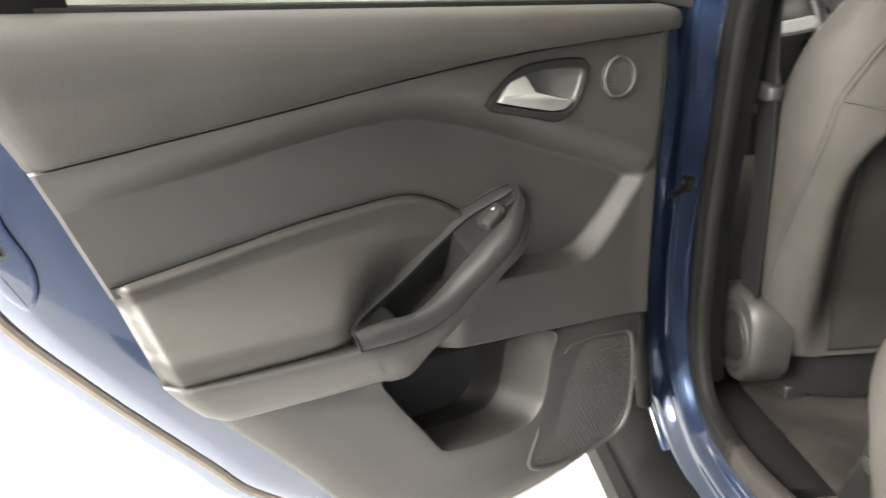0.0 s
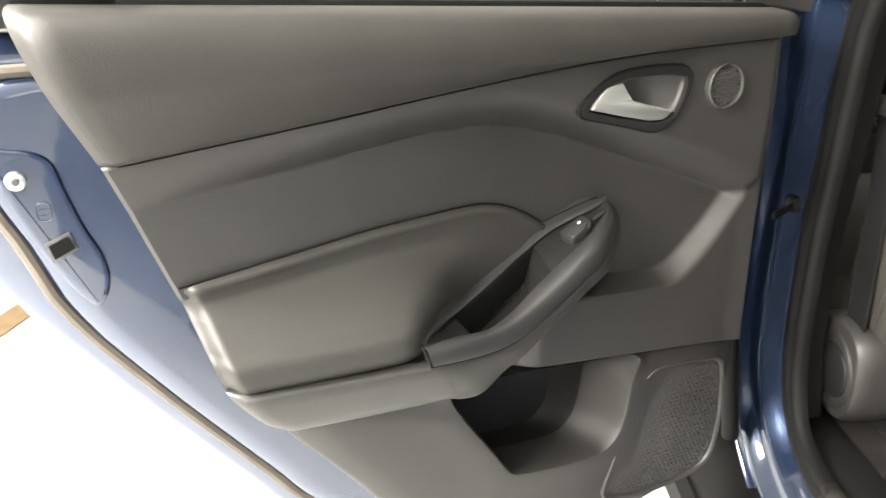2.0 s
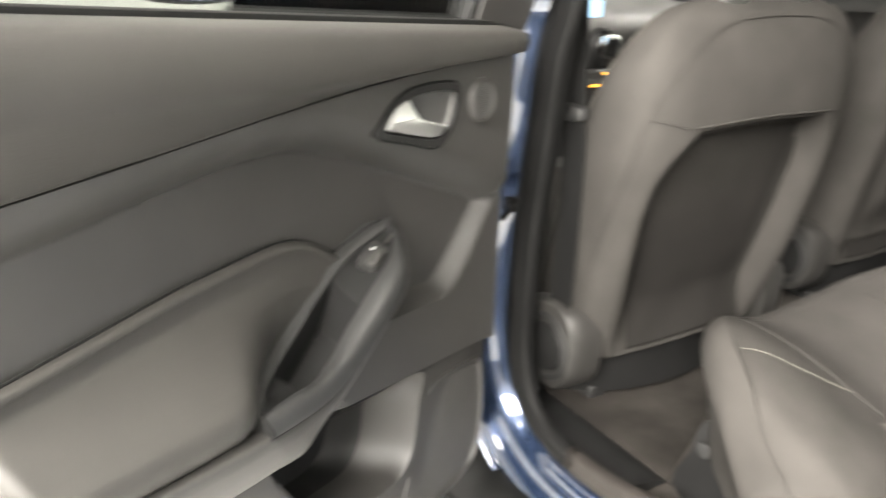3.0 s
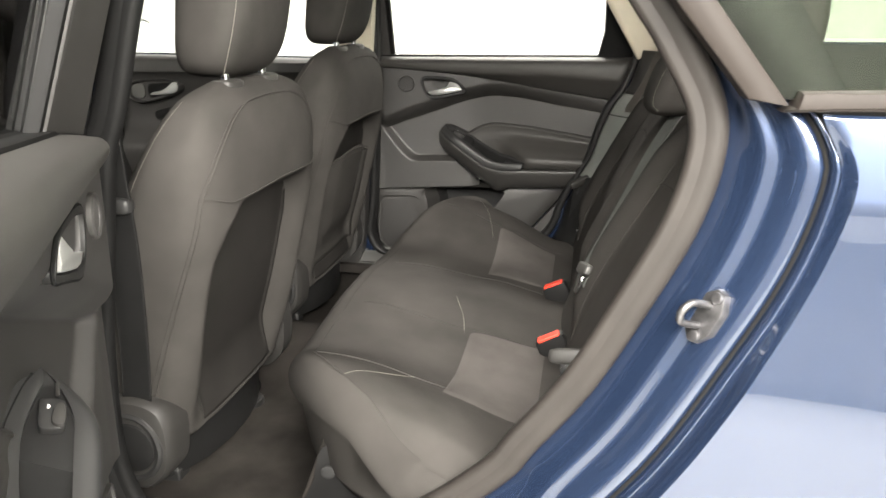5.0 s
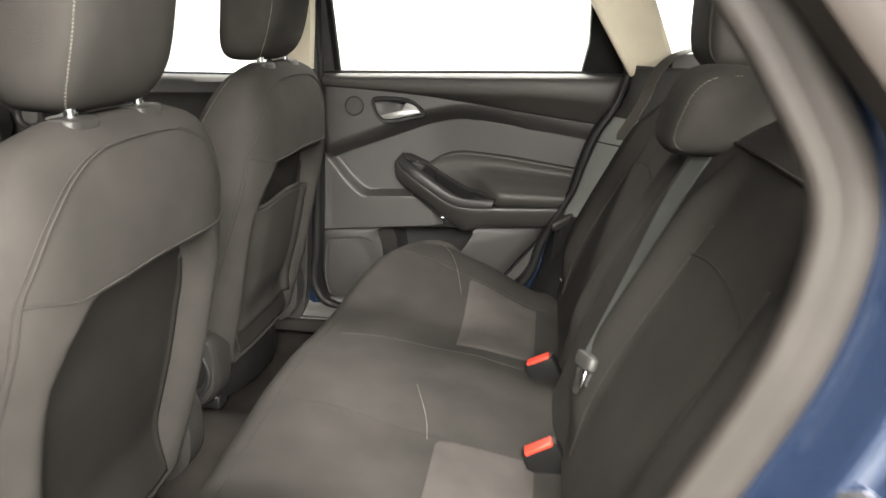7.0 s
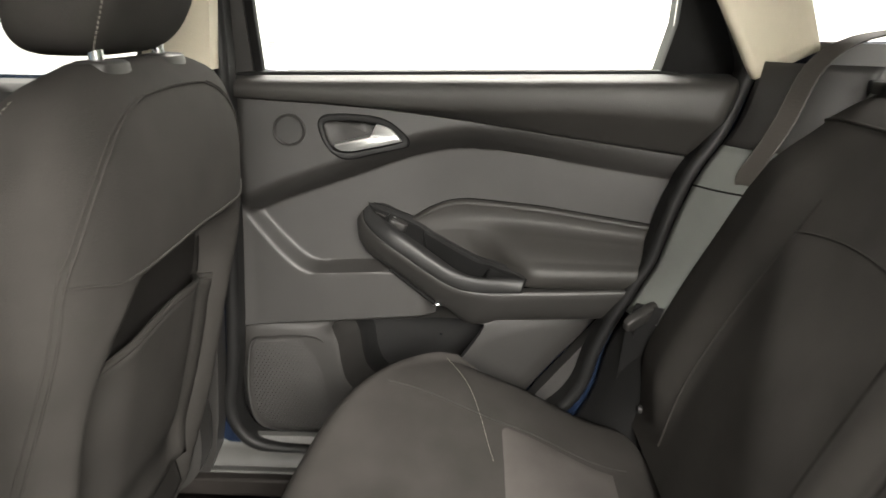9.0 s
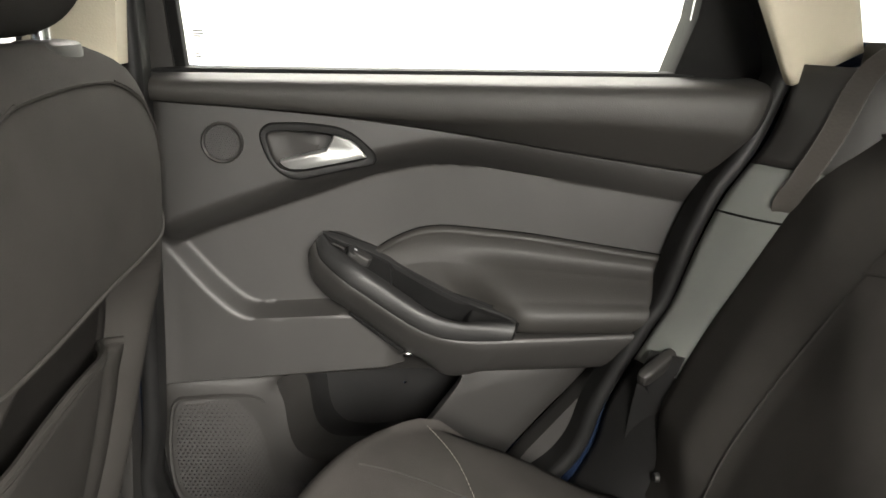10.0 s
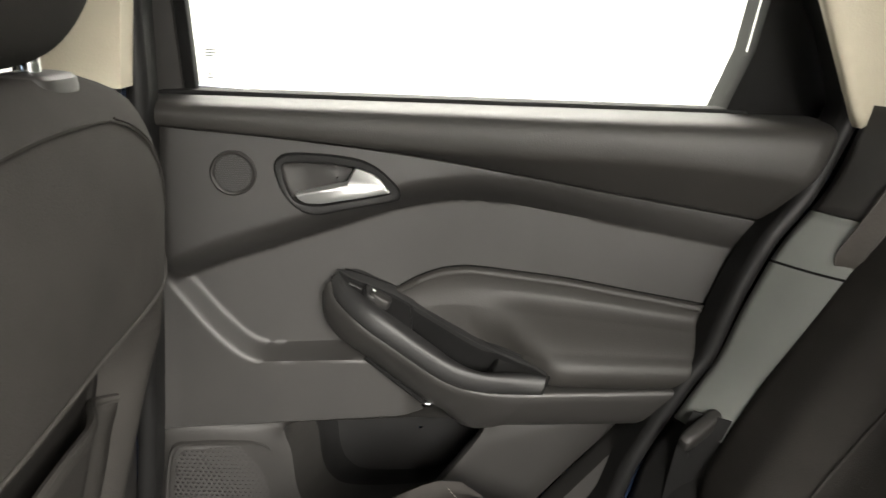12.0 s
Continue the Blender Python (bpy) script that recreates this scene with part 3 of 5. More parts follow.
    part("cup_floor", strip_of(5, 15), M_BLACK, door, "deep black grip well", sharp=35)
    part("cup_seam", tube([at_(p[0], p[1] - .0006, p[2] - .001) for p in lines[4]], .0010, 6), M_GAP, door)
    part("cup_seam", tube([at_(*p) for p in chain([(.4325, .6445, .083), (.4318, .6425, .0858), (.4275, .632, .0888), (.4252, .6252, .0884)], 14)], .0012, 6), M_GAP, door)
    part("cup_seam", tube([at_(p[0] + .0003, p[1] + .0008, p[2] - .0015) for p in lines[0][8:]], .0011, 6), M_GAP, door)
    # window switch on its own small slope
    e1 = (Vector((.2662, .6990, .033)) - Vector((.2125, .7265, .026))).normalized()
    e2 = (Vector((.241, .7086, .048)) - Vector((.2404, .717, .015)))
    e2 = (e2 - e1 * e2.dot(e1)).normalized()
    e3 = e1.cross(e2)
    e3 = e3 if e3.y > 0 else -e3
    origin = Vector((.2420, .7125, .0325))

    def on_pod(a, b, w):
        return at_(*(origin + e1 * a + e2 * b + e3 * w))
    switch = part("window_switch", prism(chain([(-.016, -.008), (-.008, -.0105), (.012, -.0105), (.017, -.004), (.016, .0085), (.004, .0105), (-.012, .0085)], 32, True), -.006, .003, on_pod, .002), M_GLOSS, door, "black window switch with white symbol")
    part("rocker", prism(chain([(-.004, .001), (.010, -.001), (.0155, .003), (.014, .0095), (.0, .0105), (-.008, .007)], 24, True), -.004, .0062, on_pod, .0022), M_TRIM, switch, "charcoal rocker lip")
    part("switch_symbol", prism([(-.0080, -.0042), (-.0038, -.0042), (-.0038, -.0026), (-.0056, -.0016), (-.0080, -.0026)], .002, .0034, on_pod), M_LETTER, switch)
    part("finger_recess", tube([on_pod(-.0345, .003, -.001), on_pod(-.026, .003, .0), on_pod(-.019, .0035, .0005)], .0018, 8, flat=.6), M_TRIM, switch)
    # door pocket panel
    low = [(-.011, .5315), (.092, .5415), (.144, .5465), (.20, .550), (.296, .557), (.358, .560), (.45, .566), (.551, .571), (.543, .543), (.50, .492), (.461, .444), (.416, .385), (.354, .327), (.292, .31), (.21, .312), (.119, .324), (.027, .347), (-.005, .383), (-.014, .455)]
    c1 = (.262, .487)
    big, small = polar(low, c1, 160), polar(POCKET, c1, 160)

    def low_ring(k, w, shrink=1.0, back=0.0):
        out = []
        for p, q in zip(big, small):
            x = p.lerp(q, k)
            out.append(at_(c1[0] + (x.x - c1[0]) * shrink + back, c1[1] + (x.y - c1[1]) * shrink, w))
        return out
    rings = [low_ring(0, -.012), low_ring(0, .003), low_ring(.015, .009), low_ring(.06, .013), low_ring(.25, .016), low_ring(.5, .018), low_ring(.8, .020), low_ring(.94, .024), low_ring(.985, .0235), low_ring(1.0, .018), low_ring(1.0, .008, 1.0, .002), low_ring(1.0, -.02, 1.02, .018), low_ring(1.0, -.036, 1.02, .026)]
    # Same plastic as the panel; black here stands for the pocket's shade.
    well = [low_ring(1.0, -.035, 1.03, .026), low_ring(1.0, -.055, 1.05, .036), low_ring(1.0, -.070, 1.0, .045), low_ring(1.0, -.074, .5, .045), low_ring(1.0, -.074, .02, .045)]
    part("shaded_pocket_well", loft(well, None, False), M_BLACK, door, "pocket bottom blackened for shade")
    part("pocket_panel", loft(rings, None, False), M_TRIM, door, "lower charcoal panel with open storage pocket", sharp=55)
    # speaker grille, pierced by round-cornered holes over a dark cone
    g0 = (.08, .440)
    gr = polar(GRILLE, g0, 90)

    def g_ring(k, w):
        return [at_(g0[0] + (p.x - g0[0]) * k, g0[1] + (p.y - g0[1]) * k, w) for p in gr]
    edge = [(g0[0] + (p.x - g0[0]) * .94, g0[1] + (p.y - g0[1]) * .94) for p in gr]
    part("grille_frame", loft([g_ring(1.06, .010), g_ring(1.05, .0195), g_ring(1.035, .0212), g_ring(1.0, .0205), g_ring(.985, .0175), g_ring(.95, .0175), g_ring(.925, .0185), g_ring(.915, .017)], None, False), M_TRIM, door)
    part("speaker_cone", loft([g_ring(.98, .010), g_ring(.97, .0115), g_ring(.5, .0115)]), M_GAP, door, "dark speaker behind the grille")
    part("speaker_grille", perforated(lambda a, b: inside(edge, g0[0] + a, g0[1] + b), .0062, lambda a, b, w: at_(g0[0] + a, g0[1] + b, .0185 + .004 * w + .002 * max(0, 1 - (a * a + b * b) / .006))), M_MESH, door, "perforated charcoal speaker grille")
    # inner release handle
    b0 = (.195, .842)
    bz, dish = polar(BEZEL, b0, 96), polar(DISH, b0, 96)

    def b_ring(k, w, shrink=1.0):
        out = []
        for p, q in zip(bz, dish):
            x = p.lerp(q, k)
            x = Vector((b0[0] + (x.x - b0[0]) * shrink, b0[1] + (x.y - b0[1]) * shrink))
            out.append(at_(x.x, x.y, w(x.x) if callable(w) else w))
        return out

    def bowl(u):
        return .018 + .027 * smooth(.198, .145, u)
    part("handle_gap", tube(b_ring(0, .0515), .0016, 6, closed=True), M_GAP, door)
    part("handle_bezel", loft([b_ring(0, .044), b_ring(.02, .0515), b_ring(.12, .0535), b_ring(.5, .0535), b_ring(.86, .0530), b_ring(1.0, .0505), b_ring(1.0, .046, .995)], None, False), M_BLACK, door, "black handle surround", sharp=40)
    part("handle_dish", loft([b_ring(1.0, .0495), b_ring(1.0, lambda u: lerp(.047, bowl(u), .3), .985), b_ring(1.0, bowl, .93), b_ring(1.0, bowl, .7), b_ring(1.0, bowl, .5), b_ring(1.0, bowl, .3), b_ring(1.0, bowl, .02)], None, False), M_TRIM, door, "recessed charcoal handle dish", sharp=50)
    part("dish_rib", prism([(.168, .862), (.162, .862), (.153, .830), (.158, .830)], .02, .036, at_, .002), M_TRIM, door)
    bm = prism(LEVER_ARM, .034, lambda p: .0520 + .004 * smooth(.17, .24, p.x), at_, .0014)
    prism(LEVER_WING, .034, lambda p: .0565 - .35 * max(0, p.y - .842), at_, .0014, bm)
    part("release_handle", bm, M_SILVER, door, "satin silver inner door handle", sharp=40)
    # round tweeter cap
    tw = [(math.cos(k * math.tau / 40), math.sin(k * math.tau / 40)) for k in range(40)]

    def t_ring(r, w):
        return [at_(.0915 + c * r, .849 + s_ * r, w) for c, s_ in tw]
    part("tweeter_ring", loft([t_ring(.0235, .044), t_ring(.023, .0545), t_ring(.0215, .056), t_ring(.0195, .0545), t_ring(.019, .0495), t_ring(.01, .0495)]), M_TRIM, door)
    part("tweeter_grille", perforated(lambda a, b: a * a + b * b < .0182 ** 2, .0026, lambda a, b, w: at_(.0915 + a, .849 + b, .0535 + .002 * w), .6), M_MESH, door, "round perforated tweeter cover")
    # window frame, glass and black rear quarter
    def leant(u, v, w):
        return at_(u, v, w + .33 * max(0.0, v - .935))

    def post(outline, w0, w1):
        return prism(outline, w0, w1, leant, .004)
    part("frame_post", post([(-.044, .915), (.0, .92), (.034, .925), (.031, 1.12), (.028, 1.31), (-.048, 1.31), (-.046, 1.12)], -.015, lambda p: .006 + .30 * max(0.0, .02 - p.x)), M_TRIM, door, "charcoal plastic window frame post")
    part("rear_quarter", post([(.612, .920), (.735, .915), (.735, 1.0), (.70, 1.10), (.62, 1.30), (.58, 1.30), (.625, 1.10), (.628, 1.0)], -.045, .006), M_BLACK, door, "black triangular window quarter panel")
    part("frame_top", post([(.0, 1.285), (.62, 1.285), (.61, 1.325), (.0, 1.325)], -.045, .004), M_BLACK, door)
    part("belt_seal", prism([(.0, .915), (.64, .927), (.64, .937), (.0, .926)], -.014, .010, at_, .003), M_DARKRUB, door, "black rubber window seal")
    part("glass_run", prism([(.026, .915), (.046, .915), (.040, 1.31), (.020, 1.31)], -.0165, -.001, leant, .002), M_DARKRUB, door, "black rubber glass channel")
    pane = part("window_pane", prism([(.01, .90), (.63, .90), (.62, 1.295), (.01, 1.295)], -.022, -.018, leant), M_GLASS, door, "clear side window glass")
    pane.visible_shadow = False
    if side > 0:
        for v0, wide in ((.9655, .012), (.9625, .012), (.9595, .009), (.940, .005), (.936, .007)):
            part("etched_mark", prism([(.053, v0), (.053 + wide, v0), (.053 + wide, v0 + .0016), (.053, v0 + .0016)], -.0178, -.0170, leant), M_GREYPL, pane)
    part("hinge_edge", prism([(-.030, .93), (-.034, .70), (-.030, .40), (.0, .33), (.04, .34), (.012, .40), (.008, .70), (.004, .93)], -.05, -.008, at_, .003), M_BLACK, door)
    # latch opening, screw and moulded symbol on the shut face
    part("latch_plate", prism([(.6915, .7445), (.7125, .735), (.716, .752), (.697, .760)], -.014, -.0070, at_, .001), M_ZINC, door, "pale metal latch plate")
    part("latch_slot", prism([(.6945, .7465), (.7105, .739), (.7135, .7505), (.6985, .757)], -.012, -.0055, at_), M_GAP, door)
    screw = part("screw", disc(at_(.7275, .8045, -.012), (side * -1, 0, 0), .0075, .006), M_SILVER, door, "silver round screw head")
    part("hub", disc(at_(.7275, .8045, -.0065), (side * -1, 0, 0), .003, .0022, 16), M_ZINC, screw)
    lock = [at_(.7125 + a, .778 + b, -.0092) for a, b in rrect(.010, .015, .004, 4)]
    part("moulded_symbol", tube(lock, .0006, 6, closed=True), M_PAINT, door)
    for dv in (-.003, .002):
        part("moulded_symbol", tube([at_(.7095, .778 + dv, -.0092), at_(.7155, .778 + dv, -.0092)], .0005, 6), M_PAINT, door)
    return door


rear_door("rear_door", 1, None, "closed rear door with charcoal trim and silver handle")
OPEN = Matrix(((0.4171, 0.9078, 0.0444, -0.4492), (-0.9089, 0.4164, 0.0251, -0.7353), (0.0043, -0.0508, 0.9987, -0.0050), (0, 0, 0, 1)))
OPEN = Matrix.Translation(OPEN.translation) @ OPEN.to_quaternion().normalized().to_matrix().to_4x4()
rear_door("rear_door", -1, OPEN, "wide open blue rear door with charcoal trim")

# ---------------------------------------------------------------- car body
CX = 0.02
body = thing("car_body", "dark blue estate car body with open cabin", "car")

# left door opening, as (y, z) round the seal
OPENING = [(-.028, .93), (-.006, .87), (.012, .74), (.030, .60), (.034, .46), (.020, .385), (-.015, .335), (-.085, .312), (-.20, .318), (-.33, .352), (-.43, .413), (-.515, .487), (-.546, .531), (-.609, .62), (-.665, .729), (-.706, .82), (-.724, .895),
           (-.719, .952), (-.686, 1.012), (-.653, 1.06), (-.56, 1.18), (-.44, 1.27), (-.28, 1.29), (-.16, 1.27), (-.08, 1.10)]
LOOP = chain(OPENING, 150, True)


def loop_normal(i):
    a, b = LOOP[i - 1], LOOP[(i + 1) % len(LOOP)]
    d = (b - a).normalized()
    n = Vector((d.y, -d.x))
    return n if n.dot(LOOP[i] - Vector((-.34, .75))) > 0 else -n


def jamb(side, x0):
    def out(off, dx):
        pts = []
        for i, p in enumerate(LOOP):
            k = lerp(1.0, .58, smooth(.90, .97, p.y)) if off > .03 else 1.0
            if off > .03 and p.y < .40 and p.x > -.2:
                k = lerp(.85, 1.0, smooth(.33, .40, p.y))
            pts.append(Vector((x0 + side * dx * k, *(p + loop_normal(i) * off * k))))
        return pts
    return out


def ring_sheet(rings):
    return loft(rings, None, False)


lj = jamb(-1, -.59)
SECTION = [(.010, -.004), (.016, .001), (.021, .005), (.027, .011), (.034, .019), (.040, .027), (.044, .0325), (.0465, .0355), (.049, .037), (.053, .038), (.058, .0388), (.0625, .040), (.0645, .0415), (.0665, .0435), (.070, .0475), (.075, .053), (.081, .058), (.087, .0605), (.093, .061), (.0975, .060), (.0995, .057), (.1015, .055), (.1035, .0555), (.105, .060), (.1062, .0655), (.108, .0690), (.1102, .0697), (.112, .068), (.1125, .060)]
part("door_jamb", ring_sheet([lj(a, b) for a, b in SECTION]), M_PAINT, body, "blue painted door aperture", sharp=75)
gap_line = lj(.1015, .0565)
part("panel_gap_seal", tube([gap_line[i] for i in range(len(LOOP)) if LOOP[i].x < -.2 and LOOP[i].y < .96], .0032, 6), M_GAP, body, "black gap between jamb and quarter panel")
lips = [lj(.016, .0), lj(.016, .010), lj(.010, .015), lj(.0, .016), lj(-.006, .0125), lj(-.008, .012), lj(-.016, .015), lj(-.022, .012), lj(-.024, .004), lj(-.022, -.004)]
rear_run = [i for i in range(len(LOOP)) if LOOP[i].x < -.10]
shaded_run = [i for i in range(len(LOOP)) if LOOP[i].x >= -.12]


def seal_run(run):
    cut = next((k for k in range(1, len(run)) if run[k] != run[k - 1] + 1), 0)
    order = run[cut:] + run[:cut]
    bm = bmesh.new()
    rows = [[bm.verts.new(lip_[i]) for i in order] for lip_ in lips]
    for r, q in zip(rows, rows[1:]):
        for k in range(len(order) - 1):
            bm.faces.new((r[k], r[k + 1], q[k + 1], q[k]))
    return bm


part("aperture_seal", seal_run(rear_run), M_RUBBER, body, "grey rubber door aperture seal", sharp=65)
# Same rubber as the rear run, coloured black to hold the pillar's shade.
part("aperture_seal", seal_run(shaded_run), M_DARKRUB, body, "rubber door aperture seal coloured black", sharp=65)
ROPEN = [(-.012, .93), (-.010, .80), (-.006, .66), (.002, .50), (.012, .43), (.0, .385), (-.03, .360), (-.10, .352), (-.20, .356), (-.33, .370), (-.42, .392), (-.485, .43), (-.520, .475), (-.540, .541), (-.588, .640), (-.607, .673), (-.626, .741), (-.650, .805), (-.675, .845), (-.688, .870), (-.706, .920),
         (-.712, .952), (-.690, 1.012), (-.660, 1.06), (-.57, 1.18), (-.44, 1.27), (-.28, 1.29), (-.10, 1.275), (-.018, 1.10)]
LOOP_LEFT = LOOP
LOOP = chain(ROPEN, 150, True)
rj = jamb(1, .665)
part("aperture_seal", ring_sheet([rj(.012, .0), rj(.012, -.006), rj(.008, -.010), rj(.002, -.011), rj(-.004, -.008), rj(-.007, -.003), rj(-.007, .0), rj(-.007, .03)]), M_BLACK, body, "rubber door aperture seal coloured black", sharp=65)
part("door_jamb", ring_sheet([rj(.0, .0), rj(.03, .0), rj(.05, .006), rj(.09, .01)]), M_PAINT, body, "blue painted door aperture", sharp=65)

slabm = lambda a, b, w: Vector((w, a, b))
part("lock_pillar", prism([(-.34, .25), (-.40, .355), (-.466, .450), (-.553, .557), (-.637, .70), (-.69, .80), (-.725, .95), (-1.0, .95), (-1.0, .25)], .695, .735, slabm, .004), M_TRIM, body, "charcoal inner lock pillar")
part("hinge_pillar", prism([(.010, .93), (.012, .40), (-.01, .33), (-.01, .26), (.16, .26), (.16, .93)], .695, .735, slabm, .004), M_BLACK, body, "black inner hinge pillar")
# quarter panel behind the opening
LOOP = LOOP_LEFT
EDGE = [LOOP[i] + loop_normal(i) * .112 * lerp(1.0, .58, smooth(.90, .97, LOOP[i].y)) for i in range(len(LOOP))]
rear_edge = sorted([p for p in EDGE if p.x < -.30 and p.y < .955], key=lambda p: p.y)
edge_y = curve([(p.y, p.x) for p in rear_edge[::3]])


# Slopes chosen so the flank mirrors wall and floor in bands.
LEAN = curve([(.30, .10), (.45, .10), (.56, .03), (.63, -.03), (.655, .02), (.69, .12), (.74, .09), (.80, .0), (.84, -.06), (.866, -.08)])
SIDE = {}
_x = -.672
for _k in range(868, 279, -2):
    SIDE[_k] = _x
    _x -= .002 * LEAN(_k / 1000)


def skin_x(y, z):
    """Body side behind the door: a shoulder crease, then a flank waved to place reflections."""
    arch = .03 * math.exp(-((y + 1.25) ** 2 + (z - .38) ** 2) / .12)
    side_ = -.672 + .16 * (z - .868) if z > .868 else SIDE[max(280, 2 * int(z * 500))]
    return side_ - arch - .02 * smooth(0, .5, max(0.0, -.80 - y))


def quarter(s, r):
    z = lerp(rear_edge[0].y + .001, .952, r)
    y0 = edge_y(z)
    y = lerp(y0, -1.95, s ** 1.6)
    return Vector((lerp(-.657, skin_x(y, z), smooth(0, .012, y0 - y)), y, z))


part("quarter_panel", sheet(70, 150, quarter), M_PAINT, body, "dark blue rear quarter panel", solid=.002, sharp=28)


def bar(name, outline, x0, x1, mat, parent, label="", inset=.003):
    return part(name, prism(outline, x0, x1, lambda a, b, w: Vector((w, a, b)), inset), mat, parent, label)


bar("glass_trim", [(-.785, .958), (-.775, .953), (-1.75, .99), (-1.75, 1.008), (-.79, .972)], -.63, -.668, M_TRIMALU, body, "satin brown strip below the quarter glass")
bar("pillar_trim", [(-.745, .962), (-.782, .960), (-.60, 1.185), (-.50, 1.29), (-.47, 1.285)], -.61, -.655, M_TRIMALU, body, "satin brown window pillar strip")
# Added bar hides the jamb's back; black stands in for a dark headrest.
bar("jamb_back_bar", [(-.775, .962), (-.84, .965), (-.63, 1.29), (-.52, 1.29)], -.60, -.643, M_BLACK, body, "black bar added behind the quarter glass")
bar("roof_rail", [(.9, 1.30), (-.30, 1.345), (-1.7, 1.30), (-1.7, 1.36), (-.3, 1.42), (.9, 1.37)], -.52, -.60, M_PAINT, body)
bar("roof_rail", [(.9, 1.30), (-.30, 1.345), (-1.7, 1.30), (-1.7, 1.36), (-.3, 1.42), (.9, 1.37)], .56, .64, M_PAINT, body)
qg = part("quarter_glass", prism([(-.775, .965), (-1.70, 1.0), (-1.55, 1.27), (-.60, 1.30), (-.54, 1.26)], -.650, -.646, lambda a, b, w: Vector((w, a, b))), M_TINT, body, "green-tinted rear quarter glass")
qg.visible_shadow = False
qg = part("quarter_glass", prism([(-.775, .985), (-1.70, 1.0), (-1.55, 1.27), (-.66, 1.27)], .680, .684, lambda a, b, w: Vector((w, a, b))), M_GLASS, body, "rear quarter glass")
qg.visible_shadow = False
bar("quarter_panel", [(-.76, .30), (-1.95, .30), (-1.95, .99), (-.79, .98), (-.74, .9)], .68, .72, M_PAINT, body)
part("roof", sheet(12, 24, lambda s, r: Vector((lerp(-.56, .60, s), lerp(-1.7, .75, r), 1.36 + .05 * math.sin(math.pi * s)))), M_PAINT, body, solid=.01)
part("headliner", sheet(12, 24, lambda s, r: Vector((lerp(-.55, .59, s), lerp(-1.7, .75, r), 1.335 + .03 * math.sin(math.pi * s)))), M_LINER, body, "cloth headliner darkened to cut bounce", solid=.004)
part("tailgate", box((-.64, -1.98, .25), (.68, -1.94, .98)), M_PAINT, body, bevel=.01)
part("underbody", box((-.60, -1.95, .20), (.70, 2.2, .26)), M_BLACK, body)
bar("roof_pillar", [(-1.95, .97), (-1.85, .97), (-1.62, 1.35), (-1.70, 1.35)], -.62, -.57, M_PAINT, body)
bar("roof_pillar", [(-1.95, .97), (-1.85, .97), (-1.62, 1.35), (-1.70, 1.35)], .61, .66, M_PAINT, body)
# B pillar between the left doors
part("centre_pillar", prism([(-.01, .93), (.02, .74), (.045, .60), (.05, .45), (.03, .34), (.18, .33), (.19, .6), (.16, .93), (.10, 1.30), (.0, 1.30)], -.60, -.545, lambda a, b, w: Vector((w, a, b)), .01), M_BLACK, body, "black plastic centre pillar trim")
part("pillar_applique", prism([(-.012, .935), (.17, .935), (.11, 1.30), (-.12, 1.28), (-.058, 1.10)], -.60, -.672, lambda a, b, w: Vector((w, a, b)), .004), M_BLACK, body, "black centre pillar cover")
part("pillar_cover", prism([(.02, .95), (.11, .95), (.07, 1.32), (-.03, 1.32)], -.575, -.535, lambda a, b, w: Vector((w, a, b)), .006), M_BEIGE, body, "pale beige upper pillar cover")
part("centre_pillar", prism([(.006, .935), (.14, .935), (.20, .30), (.046, .316), (.030, .36), (.021, .42), (.016, .50), (.012, .6)], .625, .70, lambda a, b, w: Vector((w, a, b)), .01), M_TRIM, body, "dark plastic centre pillar trim")
part("pillar_cover", prism([(-.008, .935), (.080, .935), (.060, 1.34), (-.03, 1.34)], .62, .675, lambda a, b, w: Vector((w, a, b)), .006), M_BEIGE, body, "pale beige upper pillar cover")
part("rear_pillar_cover", sheet(10, 20, lambda s, r: Vector((lerp(.650, .672, s) - .05 * r, lerp(lerp(-.716, -.555, r), lerp(-.805, -.70, r), s), lerp(lerp(.932, 1.19, r), lerp(.970, 1.22, r), s)))), M_BEIGE, body, "pale beige rear pillar cover", solid=.012)
# sills
part("sill", profile_sweep([Vector((-.638, y, .222)) for y in (.9, .3, 0, -.3, -.6)], [(-.01, .02), (.0, .022), (.03, .015), (.055, -.01), (.065, -.06), (.05, -.10), (-.02, -.10)], lambda i, p: (Vector((-1, 0, 0)), Vector((0, 0, 1)))), M_DARKRUB, body, "black plastic sill cover", sharp=50)
part("sill_guard", profile_sweep([Vector((-.645, y, .15)) for y in (.9, .3, 0, -.3, -.6)], [(-.02, .03), (.06, .035), (.075, .02), (.07, -.04), (-.02, -.04)], lambda i, p: (Vector((-1, 0, 0)), Vector((0, 0, 1)))), M_DARKRUB, body, "black plastic lower sill guard")
# Blackened for the shaded footwell; the right plate keeps its grey.
part("scuff_plate", profile_sweep([Vector((-.575, y, .315)) for y in (.10, .0, -.1, -.2)], [(-.02, .005), (.0, .008), (.05, .002), (.075, -.012), (.08, -.03), (-.02, -.03)], lambda i, p: (Vector((1, 0, 0)), Vector((0, 0, 1)))), M_BLACK, body, "plastic scuff plate blackened for footwell shade")
part("scuff_plate", sheet(12, 40, lambda s, r: Vector((lerp(.625, .69, s), lerp(.12, -.42, r), .318 + .016 * smooth(0, .25, s) + .030 * smooth(.35, .7, s) + .006 * math.sin(s * 18)))), M_GREYPL, body, "grey plastic scuff plate", solid=.006)
part("scuff_edge", box((.608, -.42, .300), (.628, .12, .330)), M_RUBBER, body, bevel=.004)
